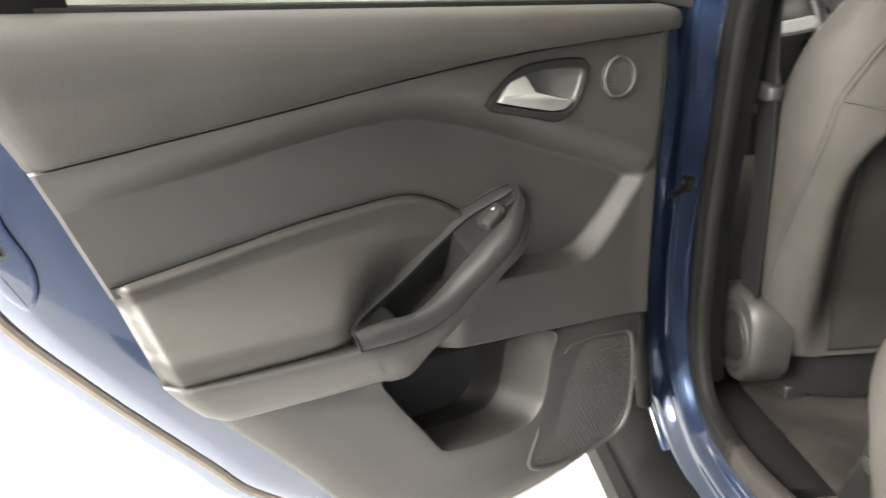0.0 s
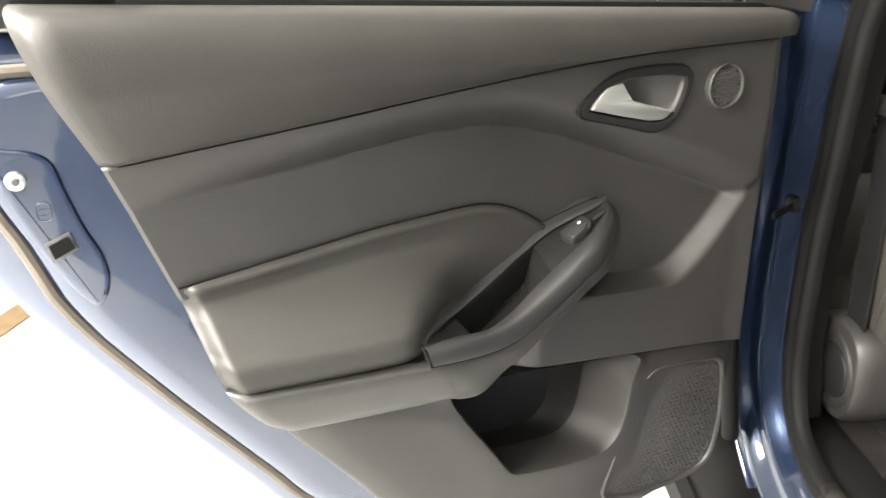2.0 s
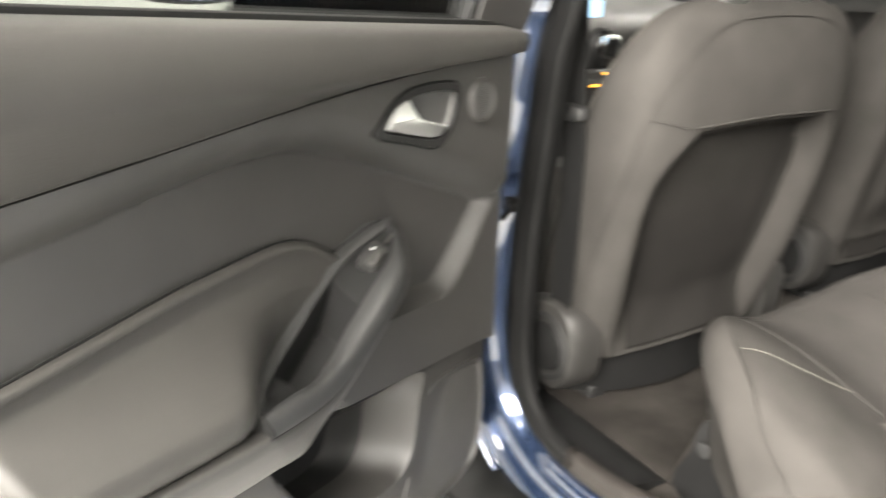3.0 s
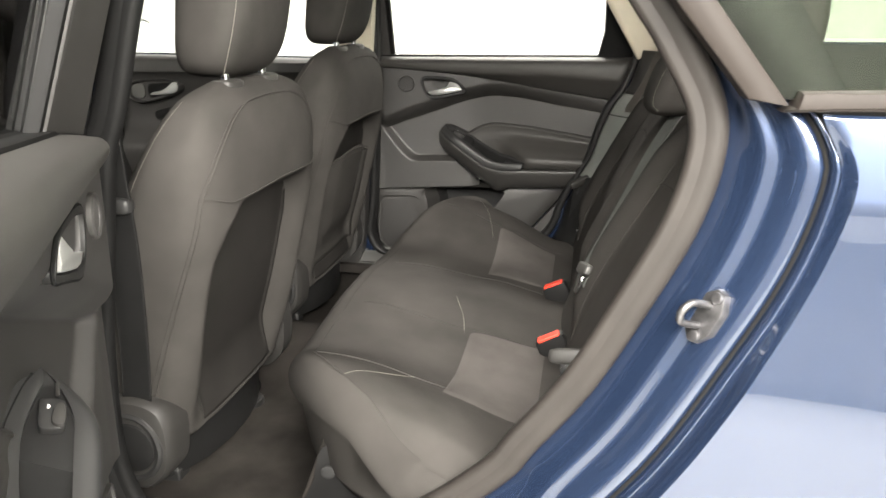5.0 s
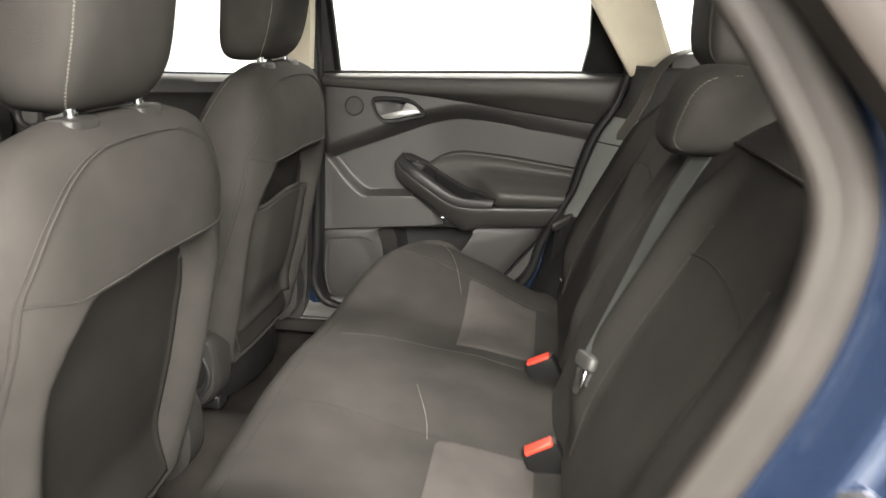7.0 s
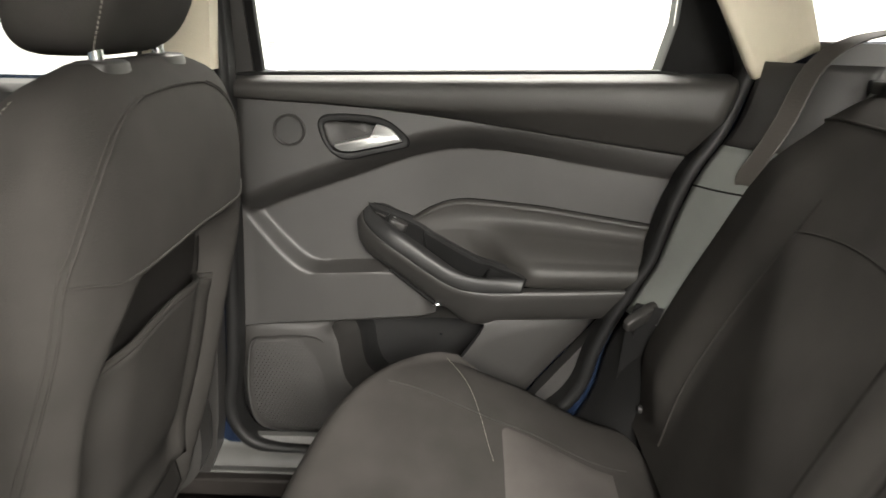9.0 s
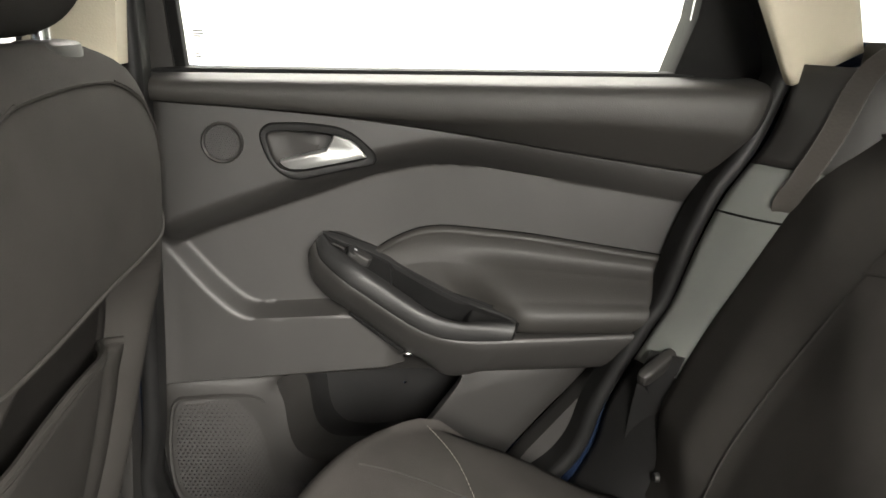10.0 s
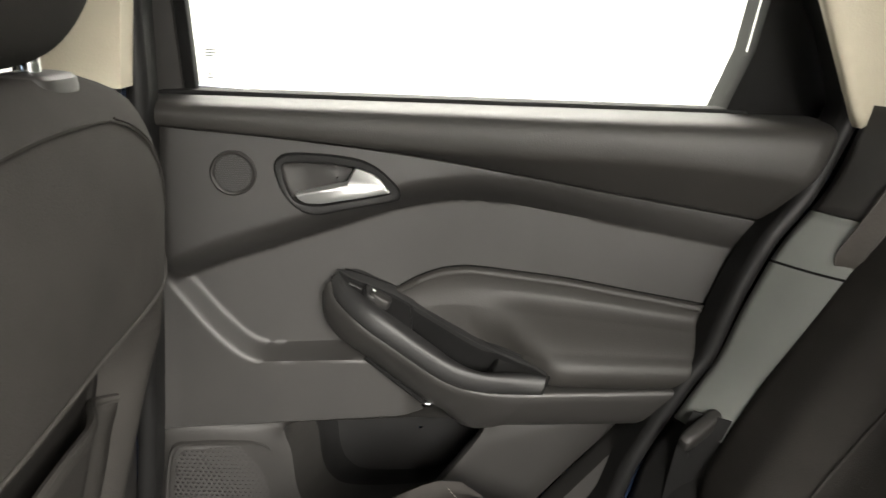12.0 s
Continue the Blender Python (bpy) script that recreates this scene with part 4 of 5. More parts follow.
# front left body side seen past the open door
part("front_door_skin", sheet(20, 16, lambda s, r: Vector((-.655 - .02 * math.sin(math.pi * r), lerp(.06, 1.15, s), lerp(.30, .93, r)))), M_PAINT, body, "dark blue front door skin", solid=.02)
part("door_edge_seal", tube([Vector((-.664 - .02 * math.sin(math.pi * r), .050, lerp(.30, .925, r))) for r in np.linspace(0, 1, 24)], .0125, 10), M_DARKRUB, body, "black rubber along front door edge")

# wheels
for wx in (-.60, .64):
    for wy in (1.28, -1.30):
        ax = -1 if wx < 0 else 1
        tyre_rings = [[Vector((wx + ax * dx, wy + r * math.cos(a), .315 + r * math.sin(a))) for a in np.linspace(0, math.tau, 40, endpoint=False)] for r, dx in ((.20, -.16), (.30, -.16), (.315, -.13), (.315, -.03), (.30, .0), (.21, .0), (.20, -.02))]
        tyre = part("wheel", loft(tyre_rings), M_BLACK, body, "black tyre on silver rim")
        part("rim", disc((wx - ax * .02, wy, .315), (ax, 0, 0), .205, .018, 32), M_SILVER, tyre)

# carpet and tunnel
carpet = part("carpet", sheet(50, 40, lambda s, r: Vector((lerp(-.57, .61, s), lerp(-.24, 1.0, r), .296 + .075 * math.exp(-((lerp(-.57, .61, s) - CX) / .11) ** 4) + .003 * math.sin(40 * s) * math.sin(31 * r)))), M_CARPET, None, "", solid=.01)
tagged(carpet, "worn charcoal carpet over the cabin floor", "carpet", kind="structure")
part("heel_board", sheet(30, 8, lambda s, r: Vector((lerp(-.50, .54, s), -.20 - .06 * r, lerp(.29, .46, r)))), M_CARPET, body, solid=.01)
part("kick_trim", prism(chain([(-.225, .300), (-.235, .38), (-.245, .425), (-.262, .436), (-.30, .42), (-.38, .385), (-.45, .40), (-.45, .300)], 40, True), -.505, -.455, lambda a, b, w: Vector((w, a, b)), .008), M_BLACK, body, "black plastic kick trim beside bench")
part("trim_cap", disc((-.508, -.258, .395), (-1, 0, 0), .011, .004, 20), M_GLOSS, body)
part("rear_shelf", box((-.62, -1.9, .50), (.66, -.86, .53)), M_CARPET, body)
part("cargo_side", prism([(-.78, .53), (-1.9, .53), (-1.9, .98), (-.80, .98)], .62, .66, lambda a, b, w: Vector((w, a, b)), .01), M_TRIM, body)
part("cargo_side", prism([(-.78, .53), (-1.9, .53), (-1.9, .95), (-.80, .95)], -.60, -.56, lambda a, b, w: Vector((w, a, b)), .01), M_TRIM, body)

# door striker on the left jamb
axis = Vector((-.62, .72, .30)).normalized()
long_ = Vector((0, -.41, .91))
long_ = (long_ - axis * long_.dot(axis)).normalized()
wide = long_.cross(axis)
frame_ = Matrix((wide, long_, axis)).transposed().to_4x4()
striker = thing("door_striker", "zinc-plated door striker loop on blue jamb", "striker", at=Matrix.Translation((-.634, -.734, .7335)) @ frame_)
part("plate", prism([(-.013, -.024), (-.003, -.033), (.008, -.031), (.018, -.015), (.018, .014), (.009, .031), (-.002, .033), (-.013, .022)], -.014, .004, lambda a, b, w: Vector((a, b, w)), .002), M_ZINC, striker)
part("loop", tube(chain([(0, -.013, .004), (0, -.013, .022), (0, -.011, .034), (0, 0, .040), (0, .011, .034), (0, .013, .022), (0, .013, .004)], 30), .0042, 10), M_ZINC, striker, "worn bright steel loop")
for v in (-.024, .024):
    part("screw", disc((.004, v, .004), (0, 0, 1), .0068, .004, 16), M_ZINC, striker)

# door check arm between the pillar and the open door
check = thing("door_check_arm", "black door check arm bolted to blue pillar", "check arm")
part("arm", tube(chain([(-.632, .012, .669), (-.65, -.004, .668), (-.672, -.022, .667)], 12), .0032, 8, flat=1.6), M_GAP, check)
part("bolt", disc((-.628, .018, .669), (-.8, -.6, 0), .009, .010, 16), M_GLOSS, check)
part("bracket", pillow((-.632, .016, .669), (.006, .012, .010), 5, 20, 9), M_GAP, check)

# ---------------------------------------------------------------- front seats


def front_seat(name, at, label, pocket_open):
    seat = thing(name, label, "car seat", "front seats", at=at)
    width = curve([(.40, .205), (.48, .222), (.60, .232), (.72, .232), (.80, .228), (.86, .217), (.905, .192), (.93, .160), (.945, .105)])
    back_y = curve([(.40, -.030), (.55, -.070), (.70, -.104), (.77, -.114), (.86, -.116), (.92, -.102), (.945, -.075)])
    front_y = curve([(.40, .16), (.55, .13), (.70, .092), (.80, .055), (.86, .020), (.92, -.020), (.945, -.048)])
    half = curve([(.40, .185), (.50, .188), (.61, .200), (.69, .197), (.735, .172), (.775, .138), (.80, .125)])
    SQ = 3.5

    def ramp(z):
        return lerp(.070, .016, smooth(.66, .78, z))

    def hollow(x, z):
        """The deep knee hollow below the yoke seam, between two bolsters."""
        rim = .788 - .10 * abs(x) ** 1.5
        side_ = 1 - smooth(half(z) - ramp(z), half(z), abs(x))
        return .050 * side_ * (1 - smooth(rim - .030, rim + .001, z)) * smooth(.36, .50, z)

    def on_seat(a, z, lift=0.0):
        """Surface point at angle a: 0 is the back, 90 the side."""
        b, f, h = back_y(z), front_y(z), width(z)
        c, s = -math.cos(radians(a)), math.sin(radians(a))
        x = h * math.copysign(abs(s) ** (2 / SQ), s)
        y = (b + f) / 2 + (f - b) / 2 * math.copysign(abs(c) ** (2 / SQ), c)
        if c < 0:
            y += hollow(x, z)
        d = Vector((x / h, c, 0)).normalized()
        return Vector((x, y, z)) + d * lift

    def at_x(x, z, lift=.001):
        s = min(.9999, abs(x) / width(z)) ** (SQ / 2)
        return on_seat(math.copysign(math.degrees(math.asin(s)), x), z, lift)
    zs = [.40, .405, .41, .42, .435, .45, .465, .48, .50, .525, .55, .575, .60, .625, .65, .675, .70, .715, .73, .745, .752, .758, .764, .770, .775, .779, .783, .787, .791, .80, .82, .84, .86, .875, .89, .902, .912, .922, .930, .936, .941, .945]
    angles = [k * 2 for k in range(180)]
    part("backrest", loft([[on_seat(a, z) for a in angles] for z in zs]), M_SIDE, seat, "dark grey cloth front seat backrest", sharp=80)
    # seams: yoke, long side seams and the upper edge
    part("yoke_piping", tube([at_x(x, .789 - .10 * abs(x) ** 1.5, .001) for x in np.linspace(-.150, .150, 40)], .0015, 6), M_SIDE, seat)
    for sx in (-1, 1):
        rows = [(math.degrees(math.asin((x / width(z)) ** (SQ / 2))), z) for x, z in ((.075, .9185), (.110, .909), (.142, .893), (.175, .862), (.196, .828), (.209, .796))] + [(61, .755), (66, .70), (71, .64), (76, .57), (80, .50), (83, .44)]
        line = [on_seat(sx * a, z, .0008) for a, z in chain(rows, 50)]
        part("side_seam", tube(line, .0012, 6), M_SIDE, seat)
        line = [on_seat(sx * (a + 4.0), z, .0004) for a, z in chain(rows, 50)]
        part("side_seam", tube(line, .0009, 6), M_SIDE, seat)
        part("yoke_piping", tube([at_x(sx * x, .789 - .10 * abs(.150) ** 1.5 + .012 * smooth(.15, .21, x), .0008) for x in np.linspace(.150, .208, 10)], .0014, 6), M_SIDE, seat)
        stitches([on_seat(sx * a, z, .0008) for a, z in chain([(112, .60), (110, .70), (108, .80), (104, .88), (98, .925)], 50)], seat, .0034, .0022, .00026)
    part("top_seam", tube([at_x(x, .9215 - .003 * (x / .075) ** 2, .0008) for x in np.linspace(-.075, .075, 30)], .0015, 6), M_SIDE, seat)

    def panel(s, r):
        z = lerp(.408, .7835, r)
        w = half(z) - ramp(z) * .8
        x = lerp(-w, w, s)
        z -= .10 * abs(x) ** 1.5 * r
        return at_x(x, z, .0012)
    # Floor of the knee hollow, coloured darker than the bolsters.
    part("back_panel", sheet(60, 80, panel), M_BACKING, seat, "darker cloth lower back panel", solid=.0012)
    # elastic map pocket
    if pocket_open:
        def pocket(s, r):
            z = lerp(.44, .700, r)
            x = lerp(-1, 1, s) * (half(z) - ramp(z) * .55)
            z -= .9 * abs(x) ** 2 * r
            q = at_x(x, z, .0)
            e = min(s * .29, (1 - s) * .29)
            q.y -= .002 + .020 * smooth(0, .08, e) * smooth(0, .4, r)
            return q
        part("map_pocket", sheet(30, 24, pocket), M_SIDE, seat, "dark cloth map pocket with elastic hem", solid=.003)
        part("pocket_hem", tube([pocket(s, 1) + Vector((0, 0, .002)) for s in np.linspace(0, 1, 30)], .0040, 8), M_SIDE, seat)
    # cushion, base and rails
    part("cushion", pillow((0, .33, .47), (.25, .29, .085), 4.0), M_SIDE, seat, "dark grey cloth seat cushion")
    part("base", prism(chain([(-.19, .05), (.19, .05), (.21, .55), (-.21, .55)], 28, True), .318, .42, lambda a, b, w: Vector((a, b, w)), .01), M_BLACK, seat)
    for sx in (-1, 1):
        part("rail", box((sx * .145 - .018, .02, .300), (sx * .145 + .018, .60, .328)), M_GLOSS, seat, bevel=.004)
        if sx > 0 and not pocket_open:
            foot = prism(chain([(.070, .02), (.090, -.004), (.120, -.004), (.136, .024), (.112, .05), (.080, .05)], 30, True), .306, .318, lambda a, b, w: Vector((a, b, w)), .004)
            foot_ob = part("rail_foot", foot, M_GLOSS, seat, "black seat rail foot with bolt")
            part("bolt", disc((.104, .024, .316), (0, 0, 1), .012, .014, 12), M_GLOSS, foot_ob)
        c = chain([(-.012, .375), (-.022, .42), (-.018, .468), (.005, .492), (.05, .497), (.11, .475), (.13, .42), (.11, .365), (.03, .345)], 48, True)
        part("recliner_cover", prism(c, sx * .19, sx * .250, lambda a, b, w: Vector((w, a, b)), .016), M_TRIM, seat, "charcoal plastic recliner cover")
        ringpts = [Vector((sx * .248, .040 + .046 * math.cos(a), .420 + .052 * math.sin(a))) for a in np.linspace(0, math.tau, 40, endpoint=False)]
        part("recliner_ring", tube(ringpts, .006, 8, closed=True), M_GLOSS, seat)
        part("recliner_cap", disc((sx * .242, .040, .420), (sx, 0, 0), .040, .012, 32, dome=.3), M_BLACK, seat)

    # headrest
    def shape(p):
        k = p.z / .11
        return Vector((p.x * (1 + .025 * max(0, -k) - .03 * max(0, k)), p.y * (1 - .12 * max(0, -k)) + .012 * k * k - .012 * k, p.z))
    head = part("headrest", pillow((0, -.058, 1.062), (.110, .058, .114), 4.4, 56, 29, shape), M_SIDE, seat, "dark grey cloth headrest")
    for sx in (-1, 1):
        pts = []
        for q in np.linspace(-.985, .985, 60):
            k = (1 - abs(q) ** 4.4) ** (1 / 4.4)
            p = shape(Vector((sx * .099 * k, -.0585 * k * (1 - .9 ** 4.4) ** (1 / 4.4), .1145 * q)))
            pts.append(p + Vector((0, -.058, 1.062)))
        stitches(pts, seat, .0034, .0026, .00042)
        post = part("post", tube([(sx * .066, -.064, .93), (sx * .066, -.062, .96), (sx * .066, -.058, 1.0)], .0062, 12), M_CHROME, seat, "chrome headrest post")
        part("post_collar", prism(chain([(-.030, -.012), (.018, -.014), (.034, -.004), (.034, .006), (.018, .014), (-.030, .012), (-.036, 0)], 30, True), .932, .950, lambda a, b, w, sx=sx: Vector((sx * .066 + a * .78, -.066 + b * 1.35, w - .003)), .008), M_TRIM, seat, "dark plastic headrest collar")
    return seat


front_seat("front_seat", pose(-.286, 0, -.006), "dark grey cloth driver seat with pale stitching", False)
front_seat("front_seat", pose(.330, .032, .020), "dark grey cloth passenger seat with map pocket", True)

# ---------------------------------------------------------------- rear bench
BX0, BX1 = -.585, .625


def bench_z(x, y):
    c = (x - CX)
    front = .030 * smooth(-.42, -.22, y)
    sides = .062 * smooth(.28, .52, abs(c)) * smooth(-.58, -.28, y) + .012 * smooth(.40, .56, abs(c))
    return .464 - .030 * smooth(-.40, -.56, y) + front + sides + .010 * math.exp(-(c / .12) ** 4) - .006 * math.exp(-((abs(c) - .27) / .1) ** 2)


bench = thing("rear_bench_cushion", "dark grey cloth rear bench with grey woven inserts", "car seat")
FRONT_EDGE = curve([(0, -.118), (.20, -.118), (.30, -.124), (.40, -.15), (.48, -.190), (.55, -.26), (.59, -.33), (.605, -.38)])
BACK_EDGE = curve([(0, -.60), (.40, -.60), (.52, -.585), (.58, -.55), (.605, -.50)])


def bench_ring(x):
    c = abs(x - CX)
    e = .605 - c
    drop = .040 * (1 - smooth(0, .045, e)) ** 2
    yf, yb = FRONT_EDGE(c), BACK_EDGE(c)
    out = []
    for y in np.linspace(yb, yf - .040, 18):
        out.append(Vector((x, y, bench_z(x, y) - drop)))
    z0 = bench_z(x, yf) - drop
    for a in np.linspace(80, -60, 12):
        out.append(Vector((x, yf - .040 + .040 * math.cos(radians(a)), z0 - .048 + .048 * math.sin(radians(a)))))
    out.append(Vector((x, yf - .030, .395)))
    out.append(Vector((x, yf - .05, .372)))
    out.append(Vector((x, yb, .372)))
    return out


xs = [BX0 + d for d in (0, .003, .008, .016, .028, .042)] + list(np.linspace(BX0 + .055, BX1 - .055, 60)) + [BX1 - d for d in (.042, .028, .016, .008, .003, 0)]
part("cushion", loft([bench_ring(x) for x in xs]), M_SEAT, bench, "dark grey cloth bench cushion", sharp=80)


def on_bench(x, y, lift=.0015):
    e = .605 - abs(x - CX)
    return Vector((x, y, bench_z(x, y) - .040 * (1 - smooth(0, .045, e)) ** 2 + lift))


def insert(front, back, y0, y1):
    """Woven patch: its left and right ends at the front and at the back edge."""
    def f(s, r):
        x = lerp(lerp(*front, s), lerp(*back, s), r)
        e = min(s, 1 - s) * (front[1] - front[0])
        return on_bench(x, lerp(y0, y1, r), -.0015 + .0035 * smooth(0, .005, min(e, r * .15, (1 - r) * .15)))
    return sheet(24, 18, f)


part("insert", insert((-.414, -.114), (-.400, -.098), -.404, -.552), M_PATCH, bench, "lighter grey woven seat insert")
part("insert", insert((.224, .489), (.238, .482), -.391, -.545), M_PATCH, bench, "lighter grey woven seat insert")
for x in (-.108, .194, -.380, .490):
    bow = .02 if x in (-.108, .490) else -.02
    part("seam", tube([on_bench(x + bow * smooth(-.40, -.15, y), y, .0) for y in np.linspace(-.56, min(-.19, FRONT_EDGE(abs(x + bow - CX)) - .05), 24)], .0014, 6), M_SIDE, bench)
part("seam", tube([on_bench(x, FRONT_EDGE(abs(x - CX)) - .045, -.0002) for x in np.linspace(BX0 + .03, .34, 60)], .0010, 6), M_SIDE, bench)
for run in ([(.018, -.357), (-.068, -.385), (-.125, -.396)], [(.623, -.294), (.54, -.350), (.42, -.384)], [(-.513, -.289), (-.491, -.300), (-.45, -.330), (-.38, -.36)]):
    stitches([on_bench(a, b, .0008) for a, b in chain(run, 14)], bench, .0030, .0026, .00042)

# backrest, in two parts
TILT = curve([(0, 0), (.15, -.052), (.305, -.128), (.40, -.178), (.45, -.205), (.475, -.222)])


def back_surface(x, h, x0, x1):
    """Front surface of the backrest at height h above its foot."""
    e = min(x - x0, x1 - x)
    if x < -.09:
        d = abs(x + .30)
    elif x > .13:
        d = abs(x - .34)
    else:
        d = .10
    bolster = .028 * smooth(.115, .19, d) * smooth(.02, .12, h) * (1 - smooth(.36, .45, h))
    mid_pad = .012 * math.exp(-((x - CX) / .09) ** 4)
    y = -.585 + TILT(h) + bolster + mid_pad - .030 * (1 - smooth(0, .05, e)) ** 2 - .03 * smooth(.44, .478, h) ** 2
    return Vector((x, y, .455 + h - .035 * smooth(.40, .475, h) * smooth(.10, 0, e)))


def backrest(name, x0, x1, label):
    ob = thing(name, label, "car seat", "rear seat backs")
    rings = []
    for x in [x0, x0 + .004, x0 + .012, x0 + .025] + list(np.linspace(x0 + .045, x1 - .045, 50)) + [x1 - .025, x1 - .012, x1 - .004, x1]:
        pts = [back_surface(x, h, x0, x1) for h in np.linspace(0, .475, 36)]
        t = pts[-1]
        pts += [t + Vector((0, -.02, .008)), t + Vector((0, -.05, .010)), t + Vector((0, -.085, .0)), t + Vector((0, -.10, -.03)), Vector((x, -.72, .455))]
        rings.append(pts)
    part("cushion", loft(rings), M_SEAT, ob, "dark grey cloth backrest cushion", sharp=80)
    return ob


left_back = backrest("rear_seat_back", -.565, .133, "dark grey cloth rear seat back with bolsters")
right_back = backrest("rear_seat_back", .139, .634, "dark grey cloth rear seat back with bolsters")
for ob, x0, x1, a, b in ((left_back, -.565, .133, -.43, -.16), (right_back, .139, .634, .20, .48)):
    for x in (a, b):
        part("seam", tube([back_surface(x + .03 * (h / .46) ** 2 * (1 if x == a else -1), h, x0, x1) + Vector((0, .0004, 0)) for h in np.linspace(.03, .36, 30)], .0016, 6), M_SIDE, ob)
    part("seam", tube([back_surface(x, .335 - .9 * abs(x - (a + b) / 2) ** 2, x0, x1) + Vector((0, .0004, 0)) for x in np.linspace(a + .012, b - .012, 20)], .0016, 6), M_SIDE, ob)
    part("seam", tube([back_surface(x, .440, x0, x1) + Vector((0, .001, .001)) for x in np.linspace(x0 + .02, x1 - .02, 40)], .0022, 6), M_SIDE, ob)
    part("release_button", disc(back_surface(x1 - .060 if x0 > 0 else x0 + .060, .03, x0, x1), (0, 1, 0), .006, .006, 16), M_GLOSS, ob)
part("release_bezel", prism(chain([(.520, -.835), (.558, -.835), (.560, -.820), (.520, -.818)], 20, True), .925, .940, lambda a, b, w: Vector((a, b, w)), .004), M_BLACK, right_back, "black seat release bezel")


def rear_headrest(name, cx, cy, cz, half, label, saddle=False):
    ob = thing(name, label, "headrest", "rear headrests", at=pose(cx, cy, cz))
    if saddle:
        def shape(p):
            k = p.z / half[2]
            return Vector((p.x * (1 + .06 * k), p.y + .020 * (1 - k) * (1 if p.y > 0 else -.5), p.z))
        part("cushion", pillow((0, 0, 0), half, 3.2, 48, 21, shape), M_SEAT, ob)
        for sx in (-1, 1):
            pts = []
            for q in np.linspace(-.9, .9, 30):
                e = max(0.0, 1 - .78 ** 3.2 - abs(q) ** 3.2) ** (1 / 3.2)
                pts.append(shape(Vector((sx * half[0] * .78, (half[1] + .001) * e, half[2] * q))))
            stitches(pts, ob, .0034, .0028, .0004)
    else:
        part("cushion", pillow((0, 0, 0), half, 3.6, 40, 21), M_SEAT, ob)
        for sx in (-1, 1):
            part("post", tube([(sx * .05, 0, -half[2] - .06), (sx * .05, 0, -half[2] + .0), (sx * .05, 0, -half[2] + .02)], .006, 10), M_CHROME, ob)
            part("seam", tube([Vector((sx * half[0] * .72, (half[1] + .0005) * max(0.0, 1 - .72 ** 3.6 - abs(q) ** 3.6) ** (1 / 3.6), half[2] * q)) for q in np.linspace(-.93, .93, 24)], .0014, 6), M_SIDE, ob)
    return ob


rear_headrest("rear_headrest", CX, -.782, .928, (.098, .058, .060), "low dark grey saddle-shaped middle headrest", True)
rear_headrest("rear_headrest", .33, -.838, 1.062, (.118, .048, .095), "dark grey cloth outer rear headrest")
rear_headrest("rear_headrest", -.29, -.838, 1.062, (.118, .048, .095), "dark grey cloth outer rear headrest")

# belts and buckles


def buckle(x, y, z, turn, label):
    ob = thing("belt_buckle", label, "buckle", "seat belt buckles", at=pose(x, y, z, -27, 0, turn))
    part("housing", prism(rrect(.027, .056, .005), -.055, .006, lambda a, b, w: Vector((a, b, w)), .004), M_BLACK, ob)
    part("button", prism(rrect(.020, .043, .003), .001, .0095, lambda a, b, w: Vector((a - .001, b, w)), .0025), M_RED, ob, "bright red release button")
    return ob


buckle(-.116, -.556, .463, 4, "black buckle with red button in rear bench")
buckle(.175, -.551, .463, -4, "black buckle with red button in rear bench")


def seat_belt(pts, wide, label, across=(1, 0, 0), n=40, thick=.0012, mat=None, tongue=None):
    ob = thing("seat_belt", label, "seat belt", "seat belts")
    line = chain(pts, n)
    flat = Vector(across).normalized()
    bm = profile_sweep(line, [(-wide / 2, -thick), (wide / 2, -thick), (wide / 2, thick), (-wide / 2, thick)],
                       lambda i, p: (flat, flat.cross(line[min(i + 1, n - 1)] - line[max(i - 1, 0)]).normalized()))
    part("webbing", bm, mat or M_BELT, ob)
    for edge in (-1, 1):
        hem = [p + flat * edge * wide * .47 for p in line]
        part("selvedge", tube(hem, .0016, 6), mat or M_BELT, ob)
    if tongue:
        bm = pillow((0, 0, .012), (.031, .008, .011), 4.0, 24, 9)
        bm.transform(tongue)
        grip = part("tongue", bm, M_TRIM if mat else M_GREYPL, ob, "plastic belt tongue")
        bm = prism(chain([(-.012, -.03), (.012, -.03), (.013, .005), (-.013, .005)], 16, True), -.0015, .0015, lambda a, b, w: Vector((a, w, b)), .0005)
        bm.transform(tongue)
        part("latch_plate", bm, M_CHROME, grip, "chrome latch plate")
    return ob


seat_belt([(-.015, -.86, .936), (-.016, -.815, .934), (-.018, -.782, .915), (-.028, -.722, .82), (-.072, -.668, .712), (-.128, -.612, .605), (-.136, -.604, .585)], .036, "grey woven middle seat belt across backrest", across=(.93, .32, .12), tongue=pose(-.136, -.606, .600, 20, 12, 14))
outer = seat_belt([(.572, -.88, 1.0), (.586, -.81, .985), (.593, -.768, .950), (.594, -.742, .885), (.594, -.719, .84), (.594, -.703, .805), (.588, -.728, .772), (.58, -.76, .73)], .026, "brown-grey woven outer seat belt beside backrest", across=(.66, .75, 0), mat=M_BROWNBELT, tongue=pose(.612, -.592, .600, 15, -20, -60))
strap = [Vector(p) for p in chain([(.611, -.602, .625), (.612, -.592, .590), (.613, -.585, .52), (.612, -.58, .45)], 16)]
part("lap_strap", profile_sweep(strap, [(-.020, -.0012), (.020, -.0012), (.020, .0012), (-.020, .0012)], lambda i, p: (Vector((.55, .83, 0)), Vector((-.83, .55, 0)))), M_BLACK, outer, "black woven lap strap")
